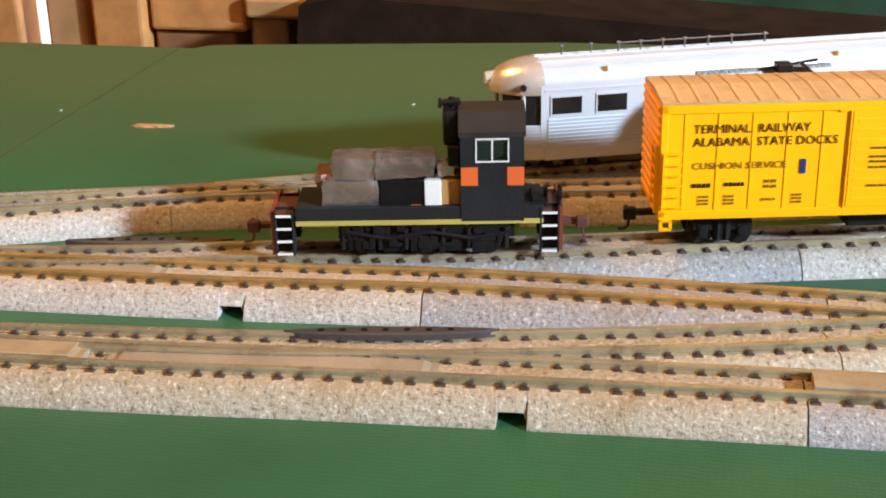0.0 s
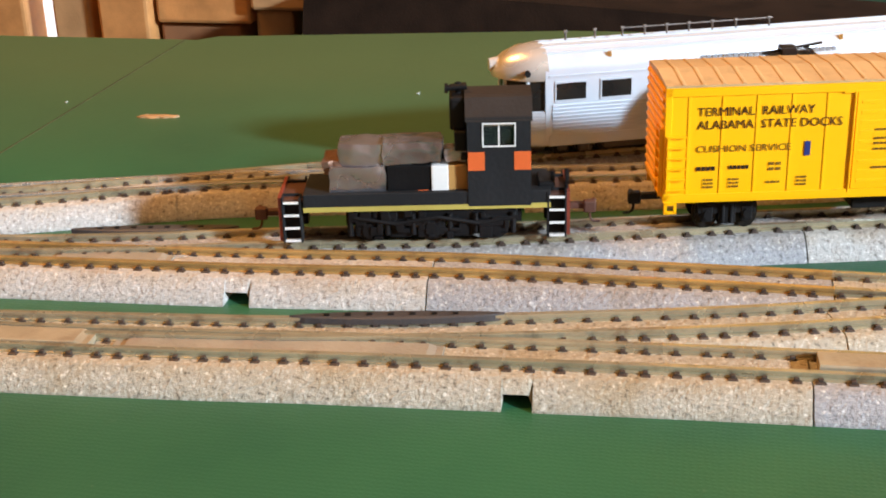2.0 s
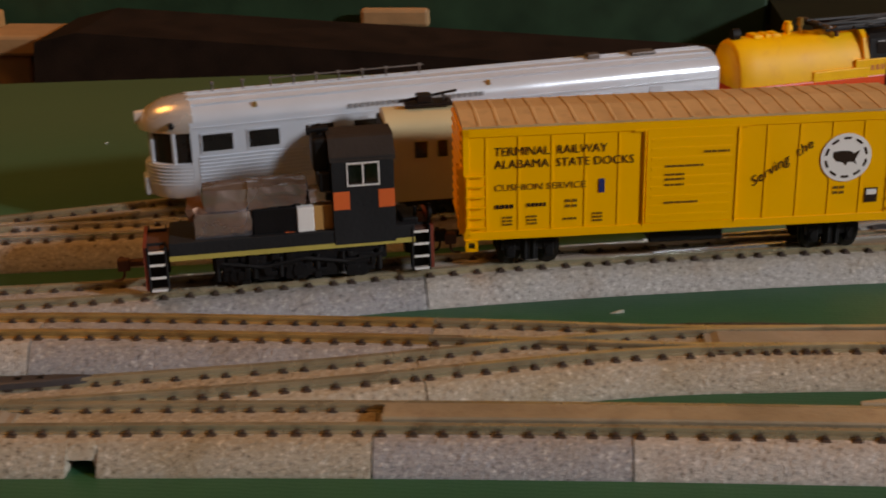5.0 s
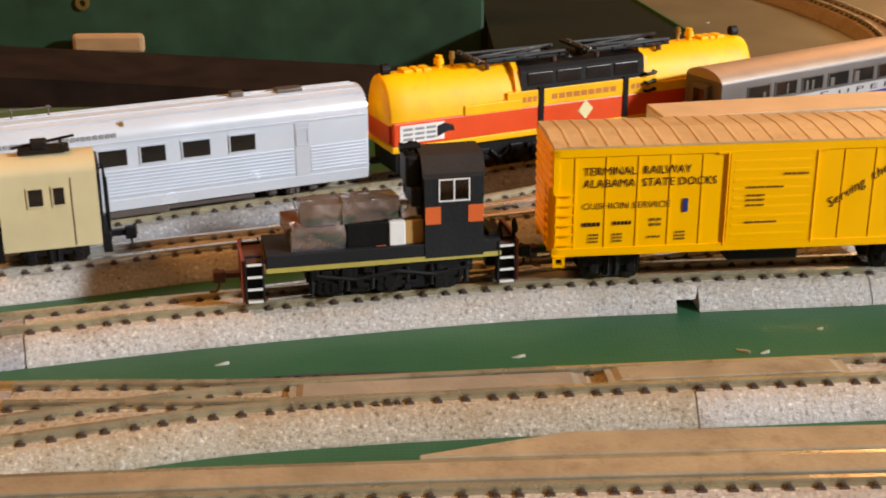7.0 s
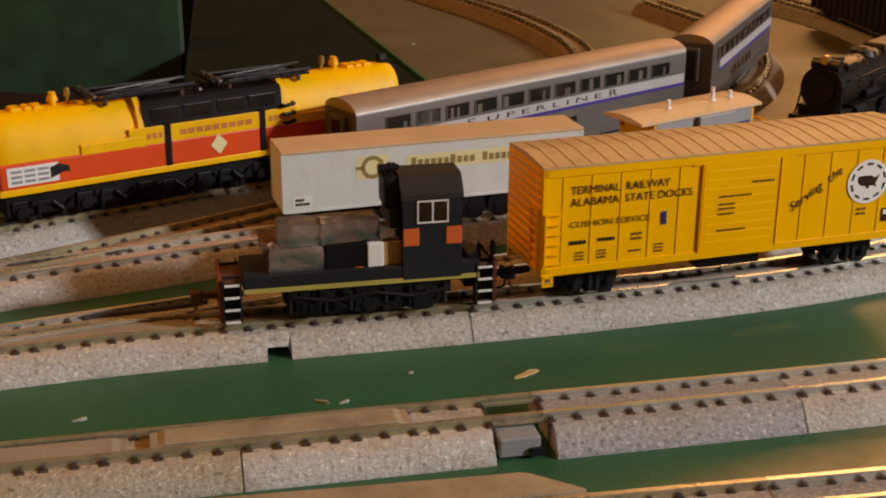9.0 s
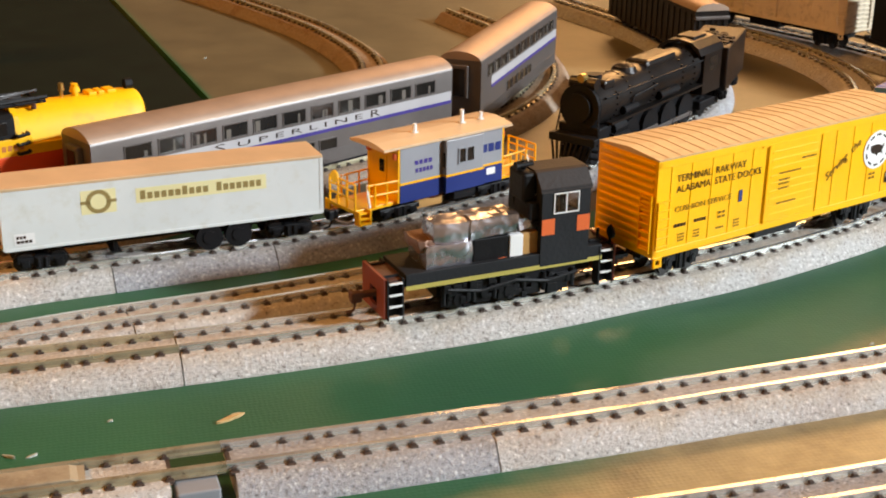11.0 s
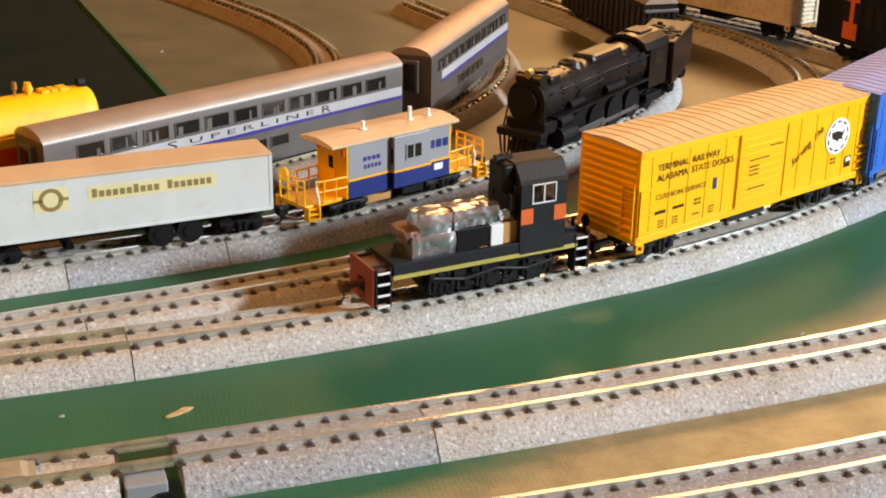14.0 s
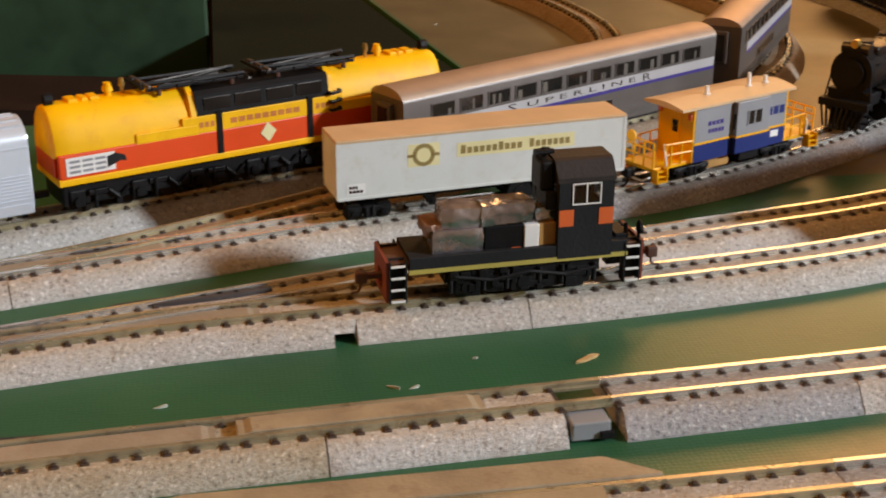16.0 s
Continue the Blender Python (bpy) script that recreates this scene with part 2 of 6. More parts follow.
def table_paint():
    """Green paint on canvas-faced board, buff on the inner part of the layout; lamp glare is coloured in."""
    m = bpy.data.materials.new("green_canvas_paint")
    m.use_nodes = True
    nt = m.node_tree
    p = nt.nodes["Principled BSDF"]
    green = ramp(nt, noise_tex(nt, 14.0, 5.0, 0.6), [(0.3, (0.011, 0.082, 0.040)), (0.7, (0.026, 0.120, 0.054))])
    buff = ramp(nt, noise_tex(nt, 26.0, 5.0, 0.65), [(0.3, (0.085, 0.068, 0.036)), (0.7, (0.145, 0.118, 0.062))])
    tc = nt.nodes.new("ShaderNodeTexCoord")
    sp = nt.nodes.new("ShaderNodeSeparateXYZ")
    nt.links.new(tc.outputs["Object"], sp.inputs[0])

    def math_node(op, a, b):
        n = nt.nodes.new("ShaderNodeMath")
        n.operation = op
        for i, v in enumerate((a, b)):
            if isinstance(v, (int, float)):
                n.inputs[i].default_value = v
            else:
                nt.links.new(v, n.inputs[i])
        return n.outputs[0]

    x, y = sp.outputs[0], sp.outputs[1]
    wob = math_node("MULTIPLY", math_node("SUBTRACT", noise_tex(nt, 22.0, 5.0, 0.6), 0.5), 0.06)
    back = math_node("SUBTRACT", math_node("ADD", x, math_node("MULTIPLY", math_node("SUBTRACT", y, 0.384), 0.15)), 0.297)
    front = math_node("SUBTRACT", math_node("ADD", math_node("SUBTRACT", x, math_node("MULTIPLY", y, 2.24)), wob), 0.21)
    rear_of = math_node("GREATER_THAN", y, 0.215)
    fore_of = math_node("LESS_THAN", y, 0.215)
    s1 = math_node("MULTIPLY", math_node("MULTIPLY", back, 400.0), rear_of)
    s2 = math_node("MULTIPLY", math_node("MULTIPLY", front, 25.0), fore_of)
    one = nt.nodes.new("ShaderNodeMath")
    one.operation, one.use_clamp = "ADD", True
    nt.links.new(s1, one.inputs[0])
    nt.links.new(s2, one.inputs[1])
    mx = nt.nodes.new("ShaderNodeMix")
    mx.data_type = "RGBA"
    nt.links.new(one.outputs[0], mx.inputs["Factor"])
    # front buff carries the hanging lamp's golden glare in its colour
    lamplit = ramp(nt, noise_tex(nt, 60.0, 6.0, 0.7), [(0.3, (0.15, 0.118, 0.060)), (0.7, (0.33, 0.265, 0.135))])
    bm_ = nt.nodes.new("ShaderNodeMix")
    bm_.data_type = "RGBA"
    nt.links.new(fore_of, bm_.inputs["Factor"])
    nt.links.new(buff, bm_.inputs["A"])
    nt.links.new(lamplit, bm_.inputs["B"])
    nt.links.new(bm_.outputs["Result"], mx.inputs["B"])
    # the lamp's glare over the far table, mixed into the paint as olive
    far_glare = nt.nodes.new("ShaderNodeMapRange")
    far_glare.inputs["From Min"].default_value, far_glare.inputs["From Max"].default_value = 0.10, 0.24
    far_glare.inputs["To Max"].default_value = 0.75
    nt.links.new(math_node("ADD", math_node("SUBTRACT", y, math_node("MULTIPLY", math_node("MAXIMUM", x, 0.0), 1.2)), wob), far_glare.inputs["Value"])
    fm = nt.nodes.new("ShaderNodeMix")
    fm.data_type = "RGBA"
    nt.links.new(fm.outputs["Result"], mx.inputs["A"])
    nt.links.new(far_glare.outputs[0], fm.inputs["Factor"])
    nt.links.new(green, fm.inputs["A"])
    fm.inputs["B"].default_value = (0.082, 0.118, 0.050, 1)
    # pale scuffs and dust specks
    sc = nt.nodes.new("ShaderNodeMix")
    sc.data_type = "RGBA"
    nt.links.new(ramp(nt, noise_tex(nt, 150.0, 6.0, 0.75), [(0.66, (0, 0, 0)), (0.78, (0.5, 0.5, 0.5))]), sc.inputs["Factor"])
    nt.links.new(mx.outputs["Result"], sc.inputs["A"])
    sc.inputs["B"].default_value = (0.34, 0.33, 0.24, 1)
    nt.links.new(sc.outputs["Result"], p.inputs["Base Color"])
    p.inputs["Roughness"].default_value = 0.42
    # canvas weave
    hs = []
    for ax in ("X", "Y"):
        w = nt.nodes.new("ShaderNodeTexWave")
        w.bands_direction = ax
        w.inputs["Scale"].default_value, w.inputs["Distortion"].default_value, w.inputs["Detail"].default_value = 245.0, 5.0, 3.0
        nt.links.new(tc.outputs["Object"], w.inputs["Vector"])
        hs.append(w.outputs["Fac"])
    weave = math_node("ADD", math_node("MULTIPLY", math_node("MULTIPLY", hs[0], hs[1]), noise_tex(nt, 40.0, 4.0)), noise_tex(nt, 300.0, 4.0))
    add_bump(nt, weave, 0.09, 0.0007)
    return m


TABLE = table_paint()


# ---- mesh helpers; lengths in millimetres ----
class Shape:
    def __init__(self):
        self.v, self.f = [], []

    def add(self, verts, faces):
        n = len(self.v)
        self.v += [tuple(c) for c in verts]
        self.f += [tuple(i + n for i in f) for f in faces]
        return self

    def box(self, x0, x1, y0, y1, z0, z1, c=0.0):
        """A block, its edges cut back by c."""
        if not c:
            v = [(x, y, z) for x in (x0, x1) for y in (y0, y1) for z in (z0, z1)]
            return self.add(v, [(0, 1, 3, 2), (4, 6, 7, 5), (0, 4, 5, 1), (2, 3, 7, 6), (0, 2, 6, 4), (1, 5, 7, 3)])
        bm = bmesh.new()
        bmesh.ops.create_cube(bm, size=1)
        for w in bm.verts:
            w.co = ((x0 + x1) / 2 + w.co.x * (x1 - x0), (y0 + y1) / 2 + w.co.y * (y1 - y0), (z0 + z1) / 2 + w.co.z * (z1 - z0))
        bmesh.ops.bevel(bm, geom=bm.edges[:], offset=c, segments=2, affect="EDGES", profile=0.5)
        bm.verts.index_update()
        self.add([w.co[:] for w in bm.verts], [[w.index for w in f.verts] for f in bm.faces])
        bm.free()
        return self

    def tube(self, a, b, r, n=10, r2=None):
        a, b = Vector(a), Vector(b)
        q = (b - a).to_track_quat("Z", "Y")
        r2 = r if r2 is None else r2
        ring = [q @ Vector((math.cos(k * math.tau / n), math.sin(k * math.tau / n), 0)) for k in range(n)]
        v = [a + p * r for p in ring] + [b + p * r2 for p in ring]
        f = [(k, (k + 1) % n, n + (k + 1) % n, n + k) for k in range(n)] + [tuple(range(n))[::-1], tuple(range(n, 2 * n))]
        return self.add(v, f)

    def wire(self, pts, r, n=6):
        for a, b in zip(pts, pts[1:]):
            self.tube(a, b, r, n)
        return self

    def sweep(self, rings, close=True, caps=True):
        """Skin over rings of equal point count."""
        n = len(rings[0])
        v = [p for r in rings for p in r]
        f = []
        for i in range(len(rings) - 1):
            for k in range(n if close else n - 1):
                f.append((i * n + k, i * n + (k + 1) % n, (i + 1) * n + (k + 1) % n, (i + 1) * n + k))
        if caps:
            f += [tuple(range(n))[::-1], tuple(range((len(rings) - 1) * n, len(rings) * n))]
        return self.add(v, f)

    def bar(self, profile, x0, x1):
        """A (y, z) profile drawn out along x."""
        return self.sweep([[(x0, y, z) for y, z in profile], [(x1, y, z) for y, z in profile]])

    def panel(self, prof, y0, y1):
        """An (x, z) outline given thickness along y."""
        return self.sweep([[(x, y0, z) for x, z in prof], [(x, y1, z) for x, z in prof]])


def thing(name, m, label, category, group="", kind=""):
    ob = new(name)
    ob.empty_display_size = 0.01
    ob.matrix_world = m
    return tagged(ob, label, category, group, kind)


SIZE = [1.0, 1.0, 1.0]


def part(name, sh, material, parent=None, label="", at=None, smooth=0.0):
    kx, ky, kz = (k * 0.001 for k in SIZE)
    me = bpy.data.meshes.new(name)
    me.from_pydata([(x * kx, y * ky, z * kz) for x, y, z in sh.v], [], sh.f)
    me.materials.append(material)
    bm = bmesh.new()
    bm.from_mesh(me)
    bmesh.ops.recalc_face_normals(bm, faces=bm.faces)
    bm.to_mesh(me)
    bm.free()
    if smooth:
        me.shade_smooth()
        me.set_sharp_from_angle(angle=radians(smooth))
    ob = new(name, me)
    if parent is not None:
        ob.parent = parent
    if at is not None:
        ob.matrix_basis = at
    if label:
        tagged(ob, label)
    return ob


def again(ob, parent, m):
    """Another piece on the same mesh."""
    o = new(ob.name.split(".")[0], ob.data)
    o.parent = parent
    o.matrix_basis = m
    return o


def mm(x, y, z, rx=0, ry=0, rz=0):
    return pose(x * 0.001, y * 0.001, z * 0.001, rx, ry, rz)


def lettering(words, size, parent, material, m, width=None, name="lettering", shear=0.0):
    """Raised words in the built-in font, size = cap height in mm, fitted to a width."""
    cu = bpy.data.curves.new(name, "FONT")
    cu.body, cu.size, cu.extrude, cu.shear, cu.resolution_u, cu.offset = words, size * 0.001 / 0.69, 0.00004, shear, 2, -size * 0.000006
    tmp = new(name, cu)
    bpy.context.view_layer.update()
    me = bpy.data.meshes.new_from_object(tmp.evaluated_get(bpy.context.evaluated_depsgraph_get()))
    bpy.data.objects.remove(tmp)
    if width:
        xs = [v.co.x for v in me.vertices]
        k = width * 0.001 / (max(xs) - min(xs))
        for v in me.vertices:
            v.co.x = (v.co.x - min(xs)) * k
    me.materials.clear()
    me.materials.append(material)
    ob = new(name, me)
    ob.parent = parent
    ob.matrix_basis = Matrix.Translation(Vector([a * k for a, k in zip(m.translation, SIZE)])) @ m.to_3x3().to_4x4()
    return ob


def sized(kx, ky, kz, builder, *args):
    """Builds a vehicle drawn out by factors along its length, width and height."""
    SIZE[:] = kx, ky, kz
    ob = builder(*args)
    SIZE[:] = 1.0, 1.0, 1.0
    return ob


def bars(name, parent, material, x0, z0, width, height, y, lengths, gap=0.35):
    """Writing too small or too guarded to spell: one short bar for each word or letter."""
    s, x = Shape(), x0
    k = (width - gap * (len(lengths) - 1)) / sum(lengths)
    for n in lengths:
        s.box(x, x + n * k, y - 0.06, y, z0, z0 + height)
        x += n * k + gap
    return part(name, s, material, parent)


def spline(pts, step=1.5):
    """A smooth line through plan points, with even spacing."""
    p = [Vector(q) for q in pts]
    p = [2 * p[0] - p[1]] + p + [2 * p[-1] - p[-2]]
    raw = []
    for i in range(1, len(p) - 2):
        a, b, c, d = p[i - 1:i + 3]
        for k in range(24):
            t = k / 24
            raw.append(0.5 * (2 * b + (c - a) * t + (2 * a - 5 * b + 4 * c - d) * t * t + (3 * b - a - 3 * c + d) * t ** 3))
    raw.append(p[-2])
    out, left = [raw[0]], step
    for a, b in zip(raw, raw[1:]):
        d = (b - a).length
        at = left
        while at <= d:
            out.append(a.lerp(b, at / d))
            at += step
        left = at - d
    return out


TRACKS = {
    "t1": [(-520, -28), (-320, -13), (-103, 0.5), (-33, 6.5), (55, 13), (152, 17), (280, 19.5), (404, 24), (470, 34), (560, 60), (650, 108), (720, 180)],
    "t2": [(-520, 18), (-300, 33), (-127, 43.5), (-72, 47), (-22, 51.5), (31, 53), (76, 53.5), (120, 53), (180, 57), (260, 62), (341, 67), (387, 71), (463, 80), (540, 101), (620, 145), (680, 215), (705, 300)],
    "cross": [(-190, -2.5), (-114, 5.5), (-76, 9.4), (-48, 12.6), (-16, 18.4), (10, 24), (44, 32), (75, 41), (110, 50), (150, 55)],
    "t3": [(-230, 39), (-150, 45), (-103, 53), (-79, 59), (-50, 65), (-22, 70.5), (17, 81), (54, 91.5), (103, 103), (169, 115), (216, 119.5), (266, 123), (307, 127), (355, 134), (395, 143.5), (424, 150.5), (458, 162.5), (491, 177), (540, 204), (580, 239), (613, 287), (632, 342), (626, 395), (603, 457), (560, 540)],
    "t3b": [(112, 106.0), (140, 113.5), (190, 127), (239, 140), (284, 148), (330, 158), (396, 173), (455, 196), (520, 243), (567, 305), (588, 350), (592, 400), (583, 450), (560, 540)],
    "t4": [(-330, 32), (-240, 56), (-152, 84), (-115, 95), (-84, 104), (-3, 119), (51, 132), (86, 143), (131, 156), (180, 169), (226, 182), (297, 194), (340, 206), (372, 221), (414, 245), (440, 265), (480, 301), (512, 345), (530, 400), (534, 470), (515, 560)],
    "t5": [(-230, 52), (-140, 85), (-60, 118), (0, 142), (62, 167), (102, 184), (160, 208), (214, 232), (265, 256), (320, 297), (357, 355), (374, 424), (364, 500), (338, 573), (305, 650)],
    "t6": [(110, 151), (140, 160), (190, 185), (240, 214), (310, 256), (383, 299), (425, 341), (452, 395), (460, 460), (445, 540)],
}
LINE = {k: spline(v) for k, v in TRACKS.items()}
RAIL_TOP = 7.5


def on_track(key, x, turn=0.0, base=RAIL_TOP, reach=0.0):
    """The pose of a vehicle whose middle is at x on a track; reach: half its truck spacing, for the chord that it makes on a curve."""
    pl = LINE[key]

    def point(s):
        k = min(max(s, 0), len(pl) - 1.001)
        i = int(k)
        return pl[i].lerp(pl[i + 1], k - i)

    j = next(i for i in range(len(pl) - 1) if pl[i].x <= x <= pl[i + 1].x)
    s = j + (x - pl[j].x) / (pl[j + 1].x - pl[j].x)
    n = max(reach, 3.0) / 1.5
    a, b = point(s - n), point(s + n)
    d, c = b - a, (a + b) / 2 if reach else point(s)
    return mm(c.x, c.y, base, 0, 0, math.degrees(math.atan2(d.y, d.x)) + turn)


# ---- the setting ----
def slab(name, x0, x1, y0, y1, z0, z1, material, label, category="table", c=0.0):
    ob = part(name, Shape().box(x0, x1, y0, y1, z0, z1, c), material)
    return tagged(ob, label, category, kind="structure")


def table():
    s = Shape()
    top, low = 0.0, -18.0
    edge = [(-1100, -420), (1250, -420), (1250, 1300), (-1100, 1300)]
    pit = [(-1050, 282), (-181, 285), (-174, 292), (-30, 315), (240, 320), (304, 336), (219, 900), (-1050, 900)]
    v = [(x, y, z) for z in (top, low) for x, y in edge + pit]
    f = []
    n = 12
    for j in (0, n):
        for face in ((0, 1, 9, 8, 7, 6, 5, 4), (1, 2, 10, 9), (2, 3, 11, 10), (3, 0, 4, 11)):
            f.append(tuple(j + i for i in face))
    for ring in ((0, 1, 2, 3), (4, 5, 6, 7, 8, 9, 10, 11)):
        for a, b in zip(ring, ring[1:] + ring[:1]):
            f.append((a, b, n + b, n + a))
    s.add(v, f)
    return tagged(part("ground", s, TABLE), "green painted canvas-faced layout table top with buff areas and coloured-in lamp glare", "table top", kind="structure")


table()


def pit_and_room():
    # blackish brown boards close the opening from below and behind
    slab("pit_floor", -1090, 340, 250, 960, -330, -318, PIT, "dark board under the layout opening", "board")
    slab("pit_back", -1090, 340, 920, 932, -318, -20, PIT, "blackish brown board behind the opening", "board")
    slab("floor", -1700, 2800, -1700, 2400, -780, -760, FLOORM, "dark floor of the room", "floor")
    slab("ceiling", -1700, 2800, -1700, 2400, 1700, 1720, WALLM, "plain warm ceiling", "ceiling")
    slab("wall_west", -1720, -1700, -1700, 2400, -780, 1720, WALLM, "plain warm wall", "wall")
    slab("wall_north", -1720, 2820, 2400, 2420, -780, 1720, WALLM, "plain warm wall", "wall")
    slab("wall_south", -1720, 2820, -1720, -1700, -780, 1720, WALLM, "plain warm wall", "wall")
    s = Shape()
    s.box(2800, 2820, -1700, -1130, -780, 1720).box(2800, 2820, -730, 2400, -780, 1720)
    s.box(2800, 2820, -1130, -730, -780, 930).box(2800, 2820, -1130, -730, 1330, 1720)
    tagged(part("wall_east", s, WALLM), "plain warm wall with a small window", "wall", kind="structure")
    s = Shape()
    s.box(2795, 2825, -1130, -1110, 930, 1330).box(2795, 2825, -750, -730, 930, 1330)
    s.box(2795, 2825, -1110, -750, 930, 950).box(2795, 2825, -1110, -750, 1310, 1330)
    tagged(part("window_frame", s, WHITE), "white wooden window frame", "window", kind="structure")
    # the shade over the hanging lamp
    lamp = thing("hanging_lamp", look((1.16, 1.46, 0.755), (0.35, 0.1, 0.0)), "dull metal lamp shade hanging on a rod", "lamp")
    part("shade", Shape().box(-400, 400, -170, 170, 2, 12, 2), STEEL, lamp)
    part("rod", Shape().tube((0, 0, -2), (0, 0, 945), 6, 10), STEEL, lamp, at=lamp.matrix_world.inverted() @ pose(1.16, 1.46, 0.76))
    cl = thing("ceiling_lamp", look((-0.80, 0.15, 1.505), (0.1, 0.15, 0.0)), "plain square ceiling lamp", "lamp")
    part("housing", Shape().box(-270, 270, -270, 270, 4, 60, 4), WHITE, cl)
    part("stem", Shape().tube((0, 0, 20), (0, 0, 195), 8, 10), STEEL, cl, at=cl.matrix_world.inverted() @ pose(-0.80, 0.15, 1.505))


GREEN_B = mat("dark_green_board", (0.012, 0.045, 0.020), 0.6, vary=0.3, grain=120, bump=0.1)
pit_and_room()
SEAM = mat("olive_seam", (0.045, 0.062, 0.026), 0.7, vary=0.5, bump=0.1)
tagged(part("table_seam", Shape().box(-186.4, -185.6, 118, 283, 0.02, 0.12), SEAM), "dark seam between the table boards", "seam", kind="structure")
tagged(part("backdrop_board", Shape().box(-1050, 186, 474, 486, -318, 95, 1.5), GREEN_B), "dark green board standing behind the layout opening", "board", kind="structure")


def eyelet():
    s = Shape()
    n = 18
    for k in range(n):
        a, b = k * math.tau / n, (k + 1) * math.tau / n
        s.panel([(-17 + r * math.cos(t), 12 + r * math.sin(t)) for r, t in ((3.4, a), (3.4, b), (1.7, b), (1.7, a))], 472.6, 474.0)
    tagged(part("eyelet", s, BRASS), "small brass eyelet set in the green board", "eyelet")


eyelet()
RUSTBOX = mat("brown_cardboard", (0.26, 0.11, 0.045), 0.8, vary=0.2, bump=0.1)


def pit_clutter():
    """Boards and boxes stored beyond the table's back edge."""
    def board(name, label, material, x0, x1, y0, y1, z0, z1, cat="board"):
        tagged(part(name, Shape().box(x0, x1, y0, y1, z0, z1, 2), material), label, cat)
    board("wooden_post", "brown wooden post behind the layout table", WOOD, -420, -348, 440, 466, -318, -2)
    board("glow_panel", "glowing white panel in place of a bright daylight gap behind the table", GLOWW, -347, -330, 458, 466, -318, -2, "panel")
    board("wooden_post", "pale brown wooden post behind the layout table", WOOD_P, -329, -306, 436, 466, -318, -2)
    board("pine_board", "orange pine board stored under the layout", WOOD, -299, -270, 430, 466, -318, -2)
    board("pine_board", "orange pine board stored under the layout", WOOD, -268, -214, 436, 466, -29, -2)
    board("cardboard_box", "brown box stored under the layout", RUSTBOX, -268, -222, 440, 468, -318, -30, "box")
    board("pine_board", "pale end-grain board stored under the layout", WOOD_P, -213, -192, 440, 466, -318, -22)
    board("pine_board", "tan board lying across the stored boards", WOOD_P, -212, -150, 430, 462, -20, -9)
    board("plywood_strip", "pale plywood strip under the far table edge", WOOD_P, -22, 14, 464, 469, -12, -2, "strip")
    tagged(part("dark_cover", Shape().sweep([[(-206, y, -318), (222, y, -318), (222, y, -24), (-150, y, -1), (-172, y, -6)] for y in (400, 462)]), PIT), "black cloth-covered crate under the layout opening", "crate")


# Green board coloured nearly black in place of the shade below the table.
DUSK = mat("shaded_green_board", (0.007, 0.011, 0.006), 0.9, gloss=0.1, vary=0.3, grain=120, bump=0.1)
pit_clutter()
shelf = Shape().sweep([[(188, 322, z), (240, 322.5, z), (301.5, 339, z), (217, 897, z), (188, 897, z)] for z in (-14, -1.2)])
tagged(part("shelf_board", shelf, DUSK), "green board under the table opening, coloured nearly black for shade", "board", kind="structure")


# ---- track ----
TIE_SHAPE = None


